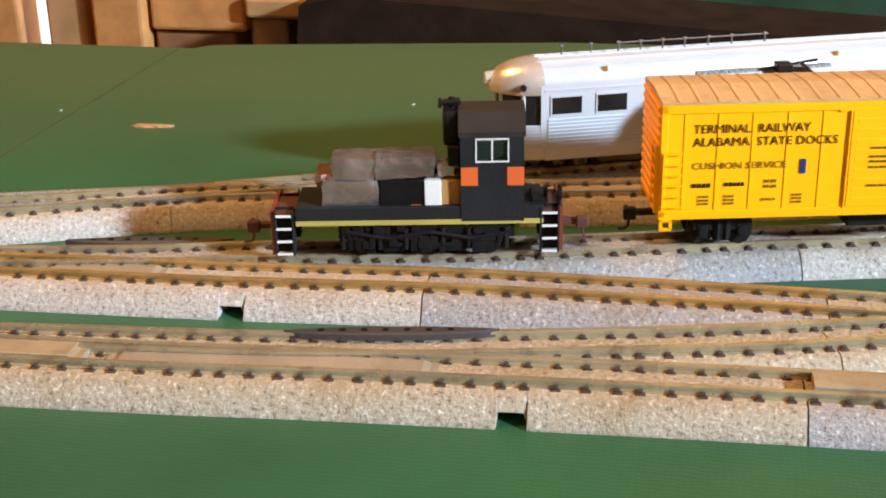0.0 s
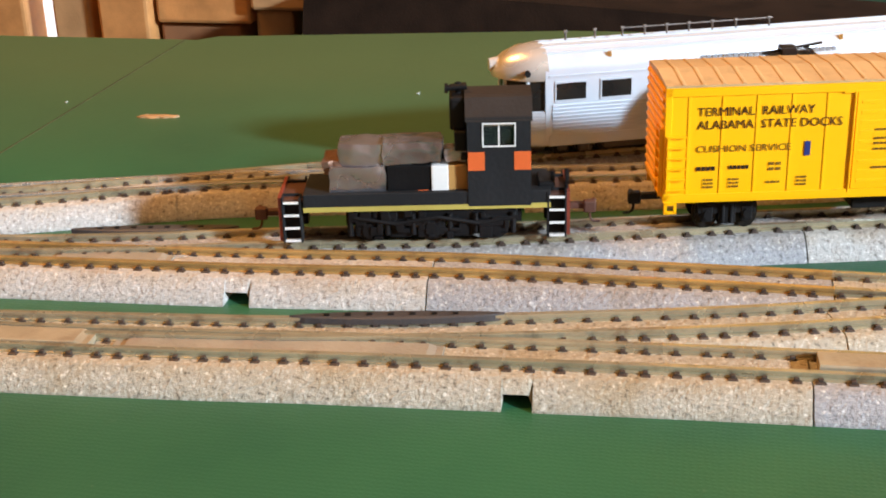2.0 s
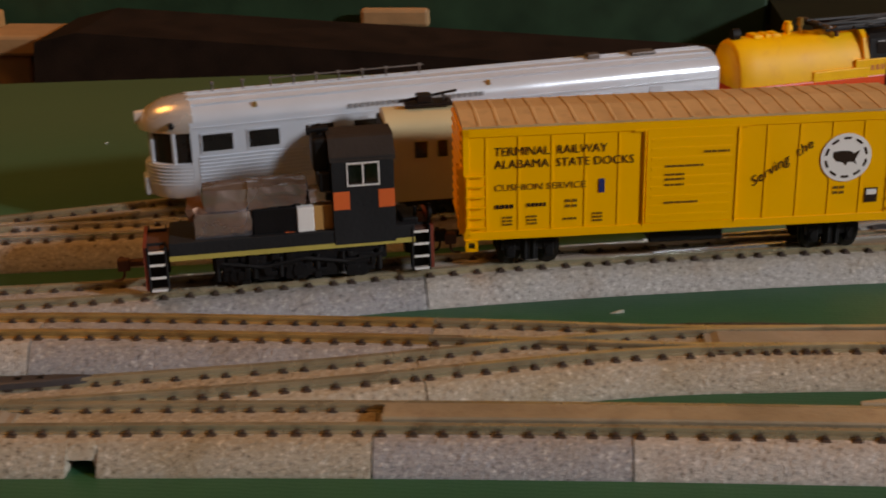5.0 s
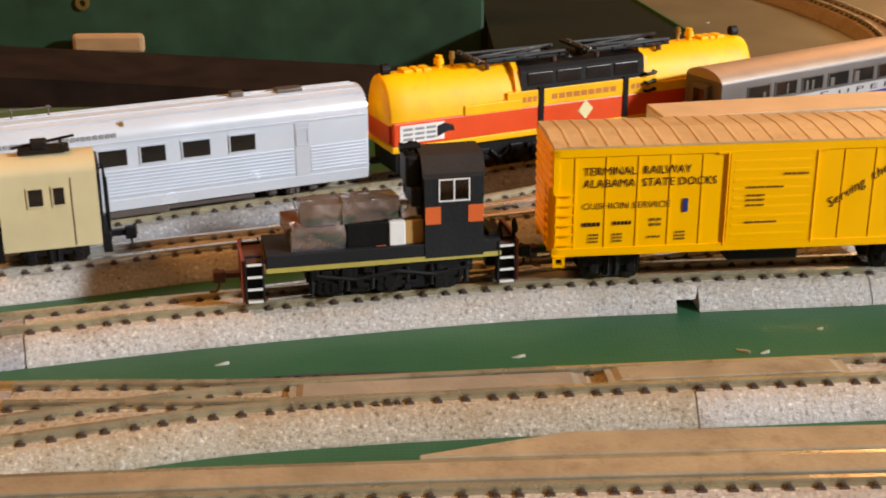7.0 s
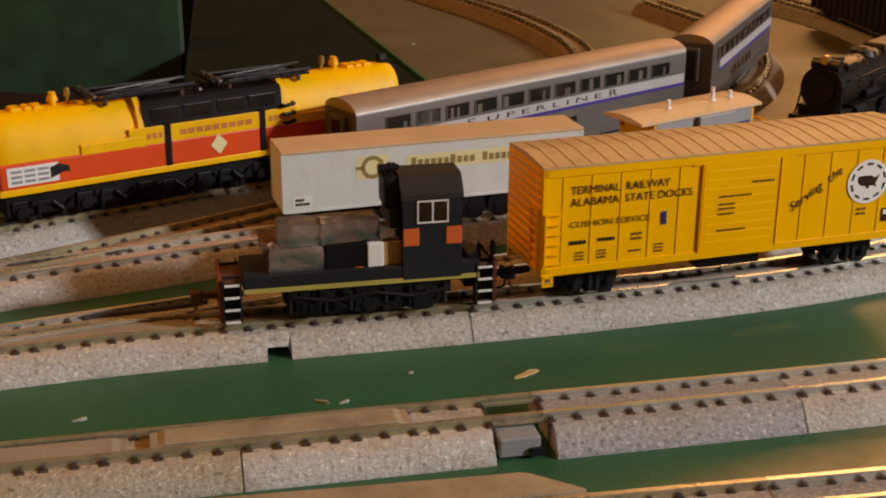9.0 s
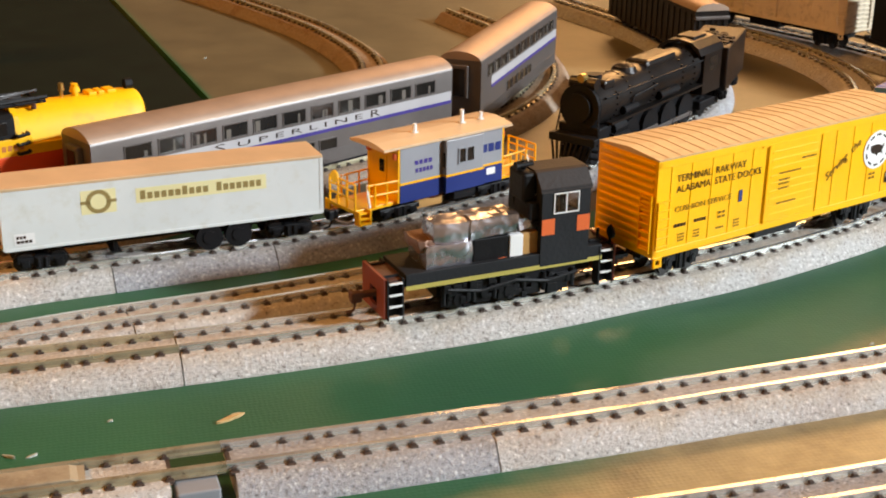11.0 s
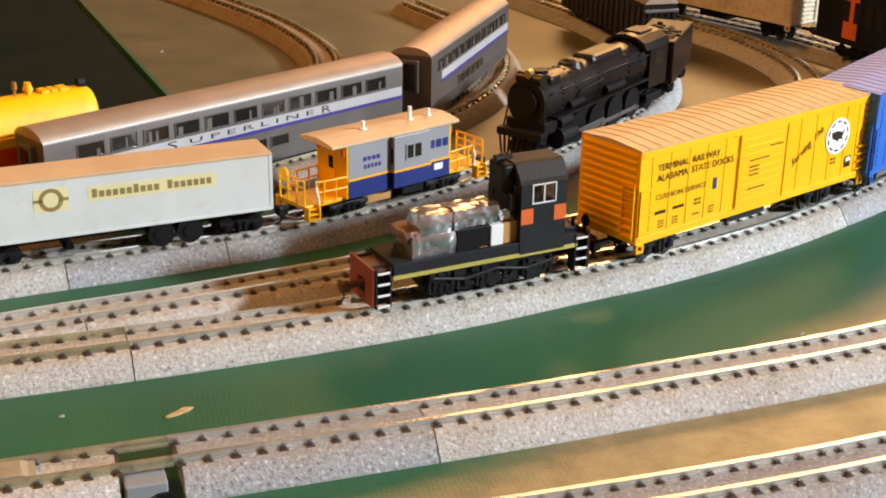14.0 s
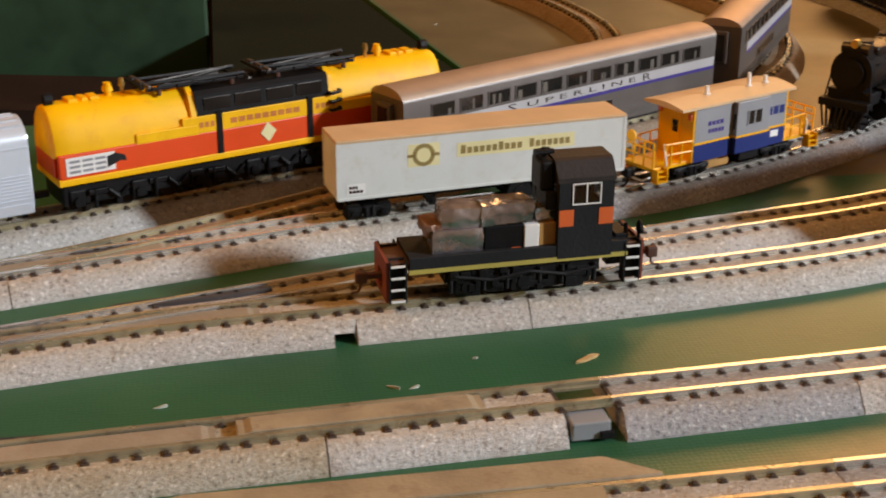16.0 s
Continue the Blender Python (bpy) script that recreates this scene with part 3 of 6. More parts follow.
def track(key, cuts, beds, rail=(RAIL,), lift=0.0, notches=(), gap=(1e9, 1e9)):
    """Moulded roadbed with rails and ties, in sections that end at the cuts (x)."""
    global TIE_SHAPE
    pl = LINE[key]
    spans, last = [], 0
    for c in list(cuts) + [1e9]:
        n = next((i for i, p in enumerate(pl) if p.x > c and i > last), len(pl) - 1)
        spans.append((last, n))
        last = n
    for k, ((a, b), bed) in enumerate(zip(spans, beds)):
        steel = rail[min(k, len(rail) - 1)]
        if b - a < 2:
            continue
        sec = thing("track_section", Matrix.Identity(4), TRACK_LABEL[bed.name], "model track", "layout track")
        rings, was = [], 0.0
        for i in range(a, b + 1):
            d = (pl[min(i + 1, len(pl) - 1)] - pl[max(i - 1, 0)]).normalized()
            n, p = Vector((-d.y, d.x)), pl[i]
            q = p.copy()
            if i == a:
                q = p + d * 0.18
            if i == b:
                q = p - d * 0.18
            if gap[0] < p.x < gap[1]:
                continue
            up = 2.5 if any(abs(p.x - nx) < 2.9 for nx in notches) else 0.0
            j = noise.noise(Vector((p.x * 0.6, p.y * 0.6, 1.0))) * 0.12
            prof = [(-12.2, 0.0), (-12.1, 0.7), (-8.6 + j, 5.3 + lift), (-7.8, 5.85 + lift), (7.8, 5.85 + lift), (8.6, 5.3 + lift), (12.1, 0.7), (12.2, 0.0)]
            cut = [(-3.0, up), (-10.1, up + 0.25)] + prof[2:]
            if up != was and rings:
                # square the notch's end
                m = q - d * 0.7
                for pr in ((cut, prof) if was else (prof, cut)):
                    rings.append([(m.x + n.x * u, m.y + n.y * u, z) for u, z in pr])
                    m = m + d * 0.12
            was = up
            rings.append([(q.x + n.x * u, q.y + n.y * u, z) for u, z in (cut if up else prof)])
        part("roadbed", Shape().sweep(rings), bed, sec, smooth=35)
        for side in (-4.5, 4.5):
            rr = []
            for i in range(a, b + 1):
                d = (pl[min(i + 1, len(pl) - 1)] - pl[max(i - 1, 0)]).normalized()
                n, p = Vector((-d.y, d.x)), pl[i]
                prof = [(-1.05, 5.6), (-1.05, 6.15), (-0.5, 6.35), (-0.45, 6.75), (-0.7, 6.9), (-0.7, 7.5), (-0.6, 7.6), (0.6, 7.6), (0.7, 7.5), (0.7, 6.9), (0.45, 6.75), (0.5, 6.35), (1.05, 6.15), (1.05, 5.6)]
                rr.append([(p.x + n.x * (side + u), p.y + n.y * (side + u), z + lift * 0.2) for u, z in prof])
            part("rail", Shape().sweep(rr), steel, sec)
        # ties at 5.6 mm
        acc, made = 2.8, None
        for i in range(a, b):
            acc += (pl[i + 1] - pl[i]).length
            if acc >= 5.6:
                acc -= 5.6
                if gap[0] < pl[i].x < gap[1]:
                    continue
                p, d = pl[i], pl[i + 1] - pl[i]
                m = mm(p.x, p.y, lift, 0, 0, math.degrees(math.atan2(d.y, d.x)) + random.uniform(-1, 1))
                if TIE_SHAPE is None:
                    s = Shape().box(-1.0, 1.0, -6.75, -2.9, 5.2, 6.1, 0.15).box(-1.0, 1.0, 2.9, 6.75, 5.2, 6.1, 0.15).box(-0.9, 0.9, -2.9, 2.9, 5.2, 5.8)
                    for y in (-5.7, -3.3, 3.3, 5.7):
                        s.box(-0.5, 0.5, y - 0.45, y + 0.45, 6.0, 6.7, 0.1)
                    TIE_SHAPE = part("tie", s, TIE, sec, at=m)
                else:
                    again(TIE_SHAPE, sec, m)


TRACK_LABEL = {"worn_ballast": "scuffed whitish roadbed track with brown ties and tarnished rails",
               "beige_ballast": "beige speckled roadbed track with brown ties and tarnished rails",
               "grey_ballast": "grey speckled roadbed track with brown ties and tarnished rails",
               "light_ballast": "pale grey speckled roadbed track with brown ties and rails",
               "brown_ballast": "brown roadbed track with dark ties on the far loop"}


# ---- rolling stock; each is built with its middle over the origin and z = 0 on the rail ----
def wheel_truck(parent, x, y=6.2, name="truck", axles=(-4.6, 4.6), r=2.6, material=None):
    material = material or BLACK
    s = Shape()
    lo, hi = min(axles), max(axles)
    for side in (-1, 1):
        yy = side * y
        s.box(x + lo - 2.2, x + hi + 2.2, yy - 0.6, yy + 0.6, 2.6, 4.4, 0.25)
        s.box(x + (lo + hi) / 2 - 2.0, x + (lo + hi) / 2 + 2.0, yy - 0.9, yy + 0.9, 1.0, 4.6, 0.25)
        for a in axles:
            s.box(x + a - 1.3, x + a + 1.3, yy - 0.85, yy + 0.85, 1.4, 3.9, 0.25)
            s.tube((x + a, yy - 1.1 * side, 2.6), (x + a, yy + 1.15 * side, 2.6), 0.8, 10)
        for k in (-1, 1):
            s.tube((x + (lo + hi) / 2 + k, yy + side * 0.95, 1.2), (x + (lo + hi) / 2 + k, yy + side * 0.95, 4.2), 0.45, 8)
    s.box(x - 1.5, x + 1.5, -y, y, 2.8, 4.4)
    t = part(name, s, material, parent)
    for a in axles:
        w = Shape()
        for side in (-1, 1):
            w.tube((x + a, side * 4.1, r), (x + a, side * 5.2, r), r, 20)
            w.tube((x + a, side * 4.0, r), (x + a, side * 4.4, r), r + 0.5, 20)
        w.tube((x + a, -5, r), (x + a, 5, r), 0.7, 8)
        part("wheelset", w, SOOT, t)
    return t


def coupler(parent, x, way, material=None, z=4.6):
    material = material or BLACK
    s = Shape()
    s.box(min(x, x + way * 5), max(x, x + way * 5), -1.0, 1.0, z - 0.7, z + 0.7, 0.2)
    k = x + way * 6.2
    s.box(k - 1.5, k + 1.5, -1.9, 0.3, z - 1.5, z + 1.5, 0.4)
    s.box(k - 0.2 + way * 0.9, k + 0.9 + way * 0.9, 0.3, 1.9, z - 1.3, z + 1.3, 0.3)
    s.wire([(k, -0.4, z - 1.4), (k + way * 0.2, -0.5, z - 3.2), (k + way * 0.9, -0.6, z - 4.0), (k + way * 2.6, -0.6, z - 4.1)], 0.32)
    return part("coupler", s, material, parent)


def us_blob(cx, cz, w, h):
    pts = [(-0.5, 0.32), (-0.2, 0.36), (0.12, 0.34), (0.3, 0.2), (0.5, 0.38), (0.42, 0.08), (0.34, -0.12), (0.42, -0.42), (0.3, -0.26), (0.08, -0.24), (0.0, -0.44), (-0.12, -0.26), (-0.38, -0.18), (-0.5, 0.05)]
    return [(cx + a * w, cz + b * h) for a, b in pts]


def disc(cx, cz, r, n=28):
    return [(cx + r * math.cos(k * math.tau / n), cz + r * math.sin(k * math.tau / n)) for k in range(n)]


BOX_L, BOX_W = 106.0, 24.0


def boxcar(m, paint, roof_paint, label, marks=True, length=BOX_L):
    car = thing("boxcar", m, label, "freight car", "freight cars")
    h, w, z0, z1 = length / 2, BOX_W / 2, 9.8, 37.0
    body = part("body", Shape().bar([(-w + 0.35, z0), (w - 0.35, z0), (w - 0.35, z1), (w - 1.6, z1 + 0.5), (0, z1 + 1.2), (-w + 1.6, z1 + 0.5), (-w + 0.35, z1)], -h + 0.7, h - 0.7), paint, car, smooth=30)
    # side sheathing frame, posts and sill
    for side in (-1, 1):
        y = side * (w - 0.4)
        y0, y1 = min(y, y + side * 0.4), max(y, y + side * 0.4)
        s = Shape().box(-h, h, y0, y1, z0 - 0.6, z0 + 1.5, 0.12).box(-h, h, y0, y1, z1 - 2.0, z1 + 0.4, 0.12)
        s.box(-h, -h + 1.5, y0, y1, z0, z1, 0.1).box(h - 1.5, h, y0, y1, z0, z1, 0.1)
        part("side_frame", s, paint, body)
        for px in (-47.6, -40.1, -32.4, -24.6, -16.8, -11.2, 11.4, 18.0, 25.8, 33.6, 41.2, 47.6):
            if abs(px) < h - 2:
                part("post", Shape().box(px - 0.3, px + 0.3, *sorted((side * (w - 0.4), side * (w - 0.17))), z0 + 1, z1 - 1, 0.05), paint, body)
        # plug door
        door = part("door", Shape().box(-10.4, 10.6, y0, y1, z0 + 1.6, z1 - 2.2, 0.12), paint, body)
        slat = None
        for k in range(9):
            zz = z0 + 3 + k * 2.4
            if slat is None:
                slat = part("door_rib", Shape().box(-9.3, 9.5, *sorted((side * (w - 0.1), side * (w + 0.08))), 0, 0.9, 0.06), paint, door, at=mm(0, 0, zz))
            else:
                again(slat, door, mm(0, 0, zz))
        s = Shape().box(-13.5, 13.5, y0 - 0.08, y1 + 0.08, z0 + 0.9, z0 + 1.6).box(-13.5, 13.5, y0 - 0.08, y1 + 0.08, z1 - 2.3, z1 - 1.7)
        for px in (-10.9, 11.0):
            s.tube((px, side * (w + 0.05), z0 + 1), (px, side * (w + 0.05), z1 - 2), 0.24, 8)
        part("door_track", s, paint, body)
        # ladder and corner step
        for e in (-1, 1):
            rungs = []
            for k in range(6 if e < 0 else 4):
                zz = z0 + 2.5 + k * 2.6
                rungs.append(Shape().box(min(e * (h - 0.4), e * (h - 5.0)), max(e * (h - 0.4), e * (h - 5.0)), min(side * (w + 0.1), side * (w + 0.55)), max(side * (w + 0.1), side * (w + 0.55)), zz, zz + 0.4))
            s = Shape().box(min(e * (h - 0.6), e * (h - 0.95)), max(e * (h - 0.6), e * (h - 0.95)), min(side * w, side * (w + 0.5)), max(side * w, side * (w + 0.5)), z0 + 2, z0 + 16)
            ladder = part("ladder", s, paint, car)
            for rung in rungs:
                part("rung", rung, paint, ladder)
            s = Shape()
            a, b = sorted((e * (h - 0.3), e * (h - 3.2)))
            y2, y3 = sorted((side * (w - 0.2), side * (w + 0.4)))
            s.box(a, a + 0.7, y2, y3, z0 - 3, z0 - 0.4).box(b - 0.7, b, y2, y3, z0 - 3, z0 - 0.4).box(a, b, y2, y3, z0 - 3.2, z0 - 2.5).box(a, b, y2, y3, z0 - 1.0, z0 - 0.3)
            part("step", s, paint, body)
    # ribbed ends
    for e in (-1, 1):
        end = part("end", Shape().box(min(e * (h - 0.8), e * h), max(e * (h - 0.8), e * h), -w + 0.1, w - 0.1, z0 - 0.4, z1 + 0.4, 0.15), paint, body)
        rib = None
        for k in range(12):
            zz = z0 + 1.4 + k * 2.2
            if rib is None:
                rib = part("end_rib", Shape().box(min(e * (h - 0.2), e * (h + 0.55)), max(e * (h - 0.2), e * (h + 0.55)), -w + 1.2, w - 1.2, 0, 1.1, 0.3), paint, end, at=mm(0, 0, zz))
            else:
                again(rib, end, mm(0, 0, zz))
        rungs, s = [], Shape()
        for k in range(7):
            zz = z0 + 1.5 + k * 2.5
            rungs.append(Shape().box(min(e * (h + 0.6), e * (h + 1.0)), max(e * (h + 0.6), e * (h + 1.0)), -w + 1.0, -w + 5.5, zz, zz + 0.4))
        s.box(min(e * h, e * (h + 1.0)), max(e * h, e * (h + 1.0)), -w + 0.8, -w + 1.2, z0 + 1, z0 + 17.5)
        s.box(min(e * h, e * (h + 1.0)), max(e * h, e * (h + 1.0)), -w + 5.3, -w + 5.7, z0 + 1, z0 + 17.5)
        ladder = part("end_ladder", s, paint, car)
        for rung in rungs:
            part("rung", rung, paint, ladder)
        coupler(car, e * (h - 1.5), e, None, 7.0)
        SIZE[2] = 1.6
        wheel_truck(car, e * (h - 16.0))
        SIZE[2] = 1.0
    # roof with raised seams
    s = Shape().bar([(-w - 0.1, z1 + 0.2), (w + 0.1, z1 + 0.2), (w + 0.1, z1 + 0.7), (0, z1 + 1.7), (-w - 0.1, z1 + 0.7)], -h, h)
    roof = part("roof", s, roof_paint, car)
    rib = None
    n = 23
    for k in range(n):
        x = -h + 2.2 + k * (2 * h - 4.4) / (n - 1)
        if rib is None:
            s = Shape().sweep([[(-0.5, -w, z1 + 0.72), (0.5, -w, z1 + 0.72), (0.3, -w, z1 + 0.86), (-0.3, -w, z1 + 0.86)],
                               [(-0.5, 0, z1 + 1.68), (0.5, 0, z1 + 1.68), (0.3, 0, z1 + 1.84), (-0.3, 0, z1 + 1.84)],
                               [(-0.5, w, z1 + 0.72), (0.5, w, z1 + 0.72), (0.3, w, z1 + 0.86), (-0.3, w, z1 + 0.86)]])
            rib = part("roof_seam", s, roof_paint, roof, at=mm(x, 0, 0))
        else:
            again(rib, roof, mm(x, 0, 0))
    part("underframe", Shape().box(-h + 4, h - 4, -3, 3, 5.8, 9.9).box(-8, 10, -7, 7, 4.4, 9.9, 0.4).box(-h + 1, h - 1, -w + 2.0, w - 2.0, 8.8, 9.9), BLACK, car)
    if marks:
        y = -w + 0.13
        face = lambda x, z, rz=0: mm(x - h, y, z) @ pose(0, 0, 0, 90, 0, 0) @ pose(0, 0, 0, 0, 0, rz)
        lettering("TERMINAL  RAILWAY", 2.05, body, INK, face(7.3, 30.25), 27.0)
        lettering("ALABAMA  STATE DOCKS", 2.05, body, INK, face(7.3, 27.11), 33.5)
        lettering("CUSHION SERVICE", 1.6, body, INK_SOFT, face(7.3, 21.54), 22.0)
        bars("small_marking", body, INK, -h + 7.4, 17.04, 4.2, 1.0, y, (1, 1, 1, 1), 0.25)
        bars("small_marking", body, INK, -h + 14.8, 17.24, 4.4, 0.9, y, (1, 1, 1, 1, 1), 0.25)
        for x, n in ((9.0, 3), (14.8, 3), (30.2, 3)):
            for k in range(n):
                bars("small_marking", body, INK_SOFT, -h + x, 12.74 + k * 0.9, 2.3, 0.45, y, (2, 1, 2) if k % 2 else (1, 3), 0.2)
        bars("small_marking", body, INK_SOFT, -h + 23.4, 13.51, 3.0, 0.5, y, (1, 2, 1), 0.2)
        part("label_plate", Shape().box(-h + 31.6, -h + 32.9, y - 0.05, y + 0.02, 19.98, 23.5), NAVY, body)
        part("label_plate", Shape().box(-h + 95.4, -h + 98.4, y - 0.05, y + 0.02, 14.11, 17.82), INK, body)
        part("label_plate", Shape().box(-h + 95.7, -h + 98.1, y - 0.1, y + 0.02, 16.06, 17.43), WHITE, body)
        for x, z, ww in ((56.0, 28.9, 6), (47.0, 25.6, 9), (47.0, 23.5, 4.5), (47.0, 22.3, 4.5), (47.0, 20.9, 4.5), (47.0, 16.4, 8)):
            bars("small_marking", body, INK_SOFT, -h + x, z, ww, 0.5, y - 0.32, (3, 2, 4, 1), 0.2)
        for x in (23.8, 87.5):
            s = Shape()
            for dx, dz in ((0, 0), (1.6, 0), (0, 1.3), (1.6, 1.3)):
                s.box(-h + x + dx, -h + x + dx + 1.1, y - 0.05, y, 16.65 + dz, 17.33 + dz)
            part("small_marking", s, INK_SOFT, body)
        lettering("Serving  the", 2.4, body, INK, face(68.2, 19.58, 33), 17.5, shear=0.35)
        cx, cz = -h + 90.0, 25.85
        part("emblem", Shape().panel(disc(cx, cz, 6.1), y - 0.05, y + 0.05), WHITE, body)
        s = Shape()
        for k in range(10):
            a, b = k * math.tau / 10 + 0.12, k * math.tau / 10 + 0.5
            arc = [(cx + r * math.cos(t), cz + r * math.sin(t)) for r, t in ((5.2, a), (5.2, (a + b) / 2), (5.2, b), (4.6, b), (4.6, (a + b) / 2), (4.6, a))]
            s.panel(arc, y - 0.1, y - 0.02)
        s.panel(us_blob(cx, cz, 6.4, 4.8), y - 0.1, y - 0.02)
        part("emblem_print", s, INK, body)
    return car


def shunter(m):
    """Home-made six-wheel switcher: card cab, lead-foil weights, open deck."""
    car = thing("shunting_locomotive", m, "home-made charcoal card switcher with foil weights and orange patches", "locomotive")
    h = 34.0
    X = lambda x: x - h
    frame_ = part("frame", Shape().box(X(4.2), X(62.8), -7.8, 7.8, 9.4, 13.2, 0.2), CHAR, car)
    part("stripe", Shape().box(X(4.2), X(62.8), -7.98, -7.7, 8.8, 10.0).box(X(4.2), X(62.8), 7.7, 7.98, 8.8, 10.0), STRIPE, frame_)
    part("deck", Shape().box(X(-1.6), X(67.4), -7.2, 7.2, 11.2, 12.0, 0.1), RUST, car)
    # cab: walls with window openings, chamfered roof
    part("cab_front", Shape().box(X(43.4), X(44.2), -7.8, -4.6, 12.0, 31.4).box(X(43.4), X(44.2), 4.6, 7.8, 12.0, 31.4).box(X(43.4), X(44.2), -4.6, 4.6, 12.0, 22.0).box(X(43.4), X(44.2), -4.6, 4.6, 29.0, 31.4).box(X(43.4), X(44.2), -0.5, 0.5, 22.0, 29.0), CHAR, car)
    part("cab_rear", Shape().box(X(57.4), X(58.2), -7.8, 7.8, 12.0, 22.5).box(X(57.4), X(58.2), -7.8, -5, 22.5, 31.4).box(X(57.4), X(58.2), 5, 7.8, 22.5, 31.4).box(X(57.4), X(58.2), -5, 5, 29.0, 31.4), CHAR, car)
    for side in (-1, 1):
        y0, y1 = sorted((side * 7.2, side * 8.0))
        wall = part("cab_side", Shape().box(X(43.4), X(58.2), y0, y1, 9.5, 24.2).box(X(43.4), X(47.0), y0, y1, 24.2, 29.8).box(X(54.6), X(58.2), y0, y1, 24.2, 29.8).box(X(43.4), X(58.2), y0, y1, 29.8, 31.0), CHAR, car)
        yy0, yy1 = sorted((side * 7.9, side * 8.25))
        part("window_frame", Shape().box(X(46.9), X(54.7), yy0, yy1, 24.1, 24.4).box(X(46.9), X(54.7), yy0, yy1, 29.6, 29.9).box(X(46.9), X(47.2), yy0, yy1, 24.2, 29.9).box(X(54.4), X(54.7), yy0, yy1, 24.2, 29.9).box(X(50.6), X(50.95), yy0, yy1, 24.2, 29.9), WHITE, wall, "white window frame")
        part("pane", Shape().box(X(47.2), X(54.4), side * 7.6 - 0.05, side * 7.6 + 0.05, 24.2, 29.8), GLASS, wall)
        for x in (43.5, 54.3):
            part("patch", Shape().box(X(x), X(x + 3.9), *sorted((side * 7.95, side * 8.12)), 18.4, 22.9), ORANGE, wall, "orange paper patch")
    prof = [(-8.1, 30.2), (-7.9, 31.4), (-4.9, 35.2), (-3.6, 35.6), (3.6, 35.6), (4.9, 35.2), (7.9, 31.4), (8.1, 30.2), (7.2, 30.2), (4.4, 34.4), (-4.4, 34.4), (-7.2, 30.2)]
    roof = part("cab_roof", Shape().bar(prof, X(43.0), X(58.6)), CHAR_ROOF, car)
    part("cab_gable", Shape().bar([(-7.2, 30.2), (7.2, 30.2), (4.4, 34.4), (-4.4, 34.4)], X(57.5), X(58.1)).bar([(-7.2, 30.2), (7.2, 30.2), (4.4, 34.4), (-4.4, 34.4)], X(43.5), X(44.1)), CHAR, roof)
    # exhaust and lamp gear on the front of the cab
    s = Shape().box(X(39.4), X(43.4), -4.5, 4.2, 27.0, 35.2, 0.8).box(X(40.4), X(43.4), -6.4, 6.0, 22.5, 27.4, 0.5).tube((X(41.5), 0, 35), (X(41.5), 0, 37.6), 0.7).tube((X(38.6), -1.4, 36.6), (X(43.6), -1.4, 36.9), 0.7).tube((X(38.4), -1.4, 36.6), (X(39.2), -1.4, 36.6), 1.2)
    s.tube((X(39.6), 1.4, 36.2), (X(43.4), 1.4, 36.6), 0.6).wire([(X(41.0), 2.6, 22), (X(40.2), 2.6, 29), (X(42), 2.4, 34)], 0.5).box(X(41.8), X(43.4), -6.8, 6.5, 20.5, 22.0, 0.3)
    part("exhaust_horn", s, BLACK, car)

    def lump(name, x0, x1, y0, y1, z0, z1, material, amp, seed):
        bm = bmesh.new()
        bmesh.ops.create_cube(bm, size=1)
        bmesh.ops.subdivide_edges(bm, edges=bm.edges[:], cuts=5, use_grid_fill=True)
        for v in bm.verts:
            c = v.co.copy()
            rnd = 1 - 0.06 * (abs(c.y * 2) ** 4 + abs(c.z * 2) ** 4) / 2
            p = Vector(((x0 + x1) / 2 + c.x * rnd * (x1 - x0), (y0 + y1) / 2 + c.y * rnd * (y1 - y0), (z0 + z1) / 2 + c.z * (z1 - z0)))
            v.co = p + noise.noise_vector(p * 0.35 + Vector((seed, 0, 0))) * amp + noise.noise_vector(p * 0.9 + Vector((0, seed, 0))) * amp * 0.4
        bm.verts.index_update()
        s = Shape().add([v.co[:] for v in bm.verts], [[v.index for v in f.verts] for f in bm.faces])
        bm.free()
        return part(name, s, material, car, smooth=28)

    lump("foil_weight", X(12.8), X(31.0), -5.6, 2.4, 19.3, 24.6, foil, 0.5, 3)
    lump("foil_flap", X(23.4), X(37.6), -6.2, 2.8, 19.8, 24.9, foil, 0.6, 21)
    lump("foil_weight", X(10.4), X(24.2), -6.4, 5.8, 12.6, 19.2, foil, 0.35, 8)
    lump("foil_weight", X(37.8), X(43.0), -5.2, -0.8, 19.6, 23.0, foil, 0.5, 12)
    lump("foil_weight", X(9.0), X(16), -5.2, 5.2, 17.4, 20.4, BRASSY_FOIL, 0.8, 15)
    part("motor_block", Shape().box(X(24.2), X(34.8), -6.2, 6.2, 12.4, 19.4, 0.3), BLACK, car)
    part("spacer_block", Shape().box(X(34.8), X(38.8), -6.6, 6.6, 12.4, 19.2, 0.2), WHITE, car, "white plastic block")
    part("wood_block", Shape().box(X(38.8), X(43.4), -6.2, 6.2, 12.4, 19.2, 0.2), TANBLK, car, "tan wooden block")
    part("wire_scrap", Shape().box(X(31.5), X(34.0), -6.5, -6.1, 12.5, 13.3, 0.2), ORANGE, car)
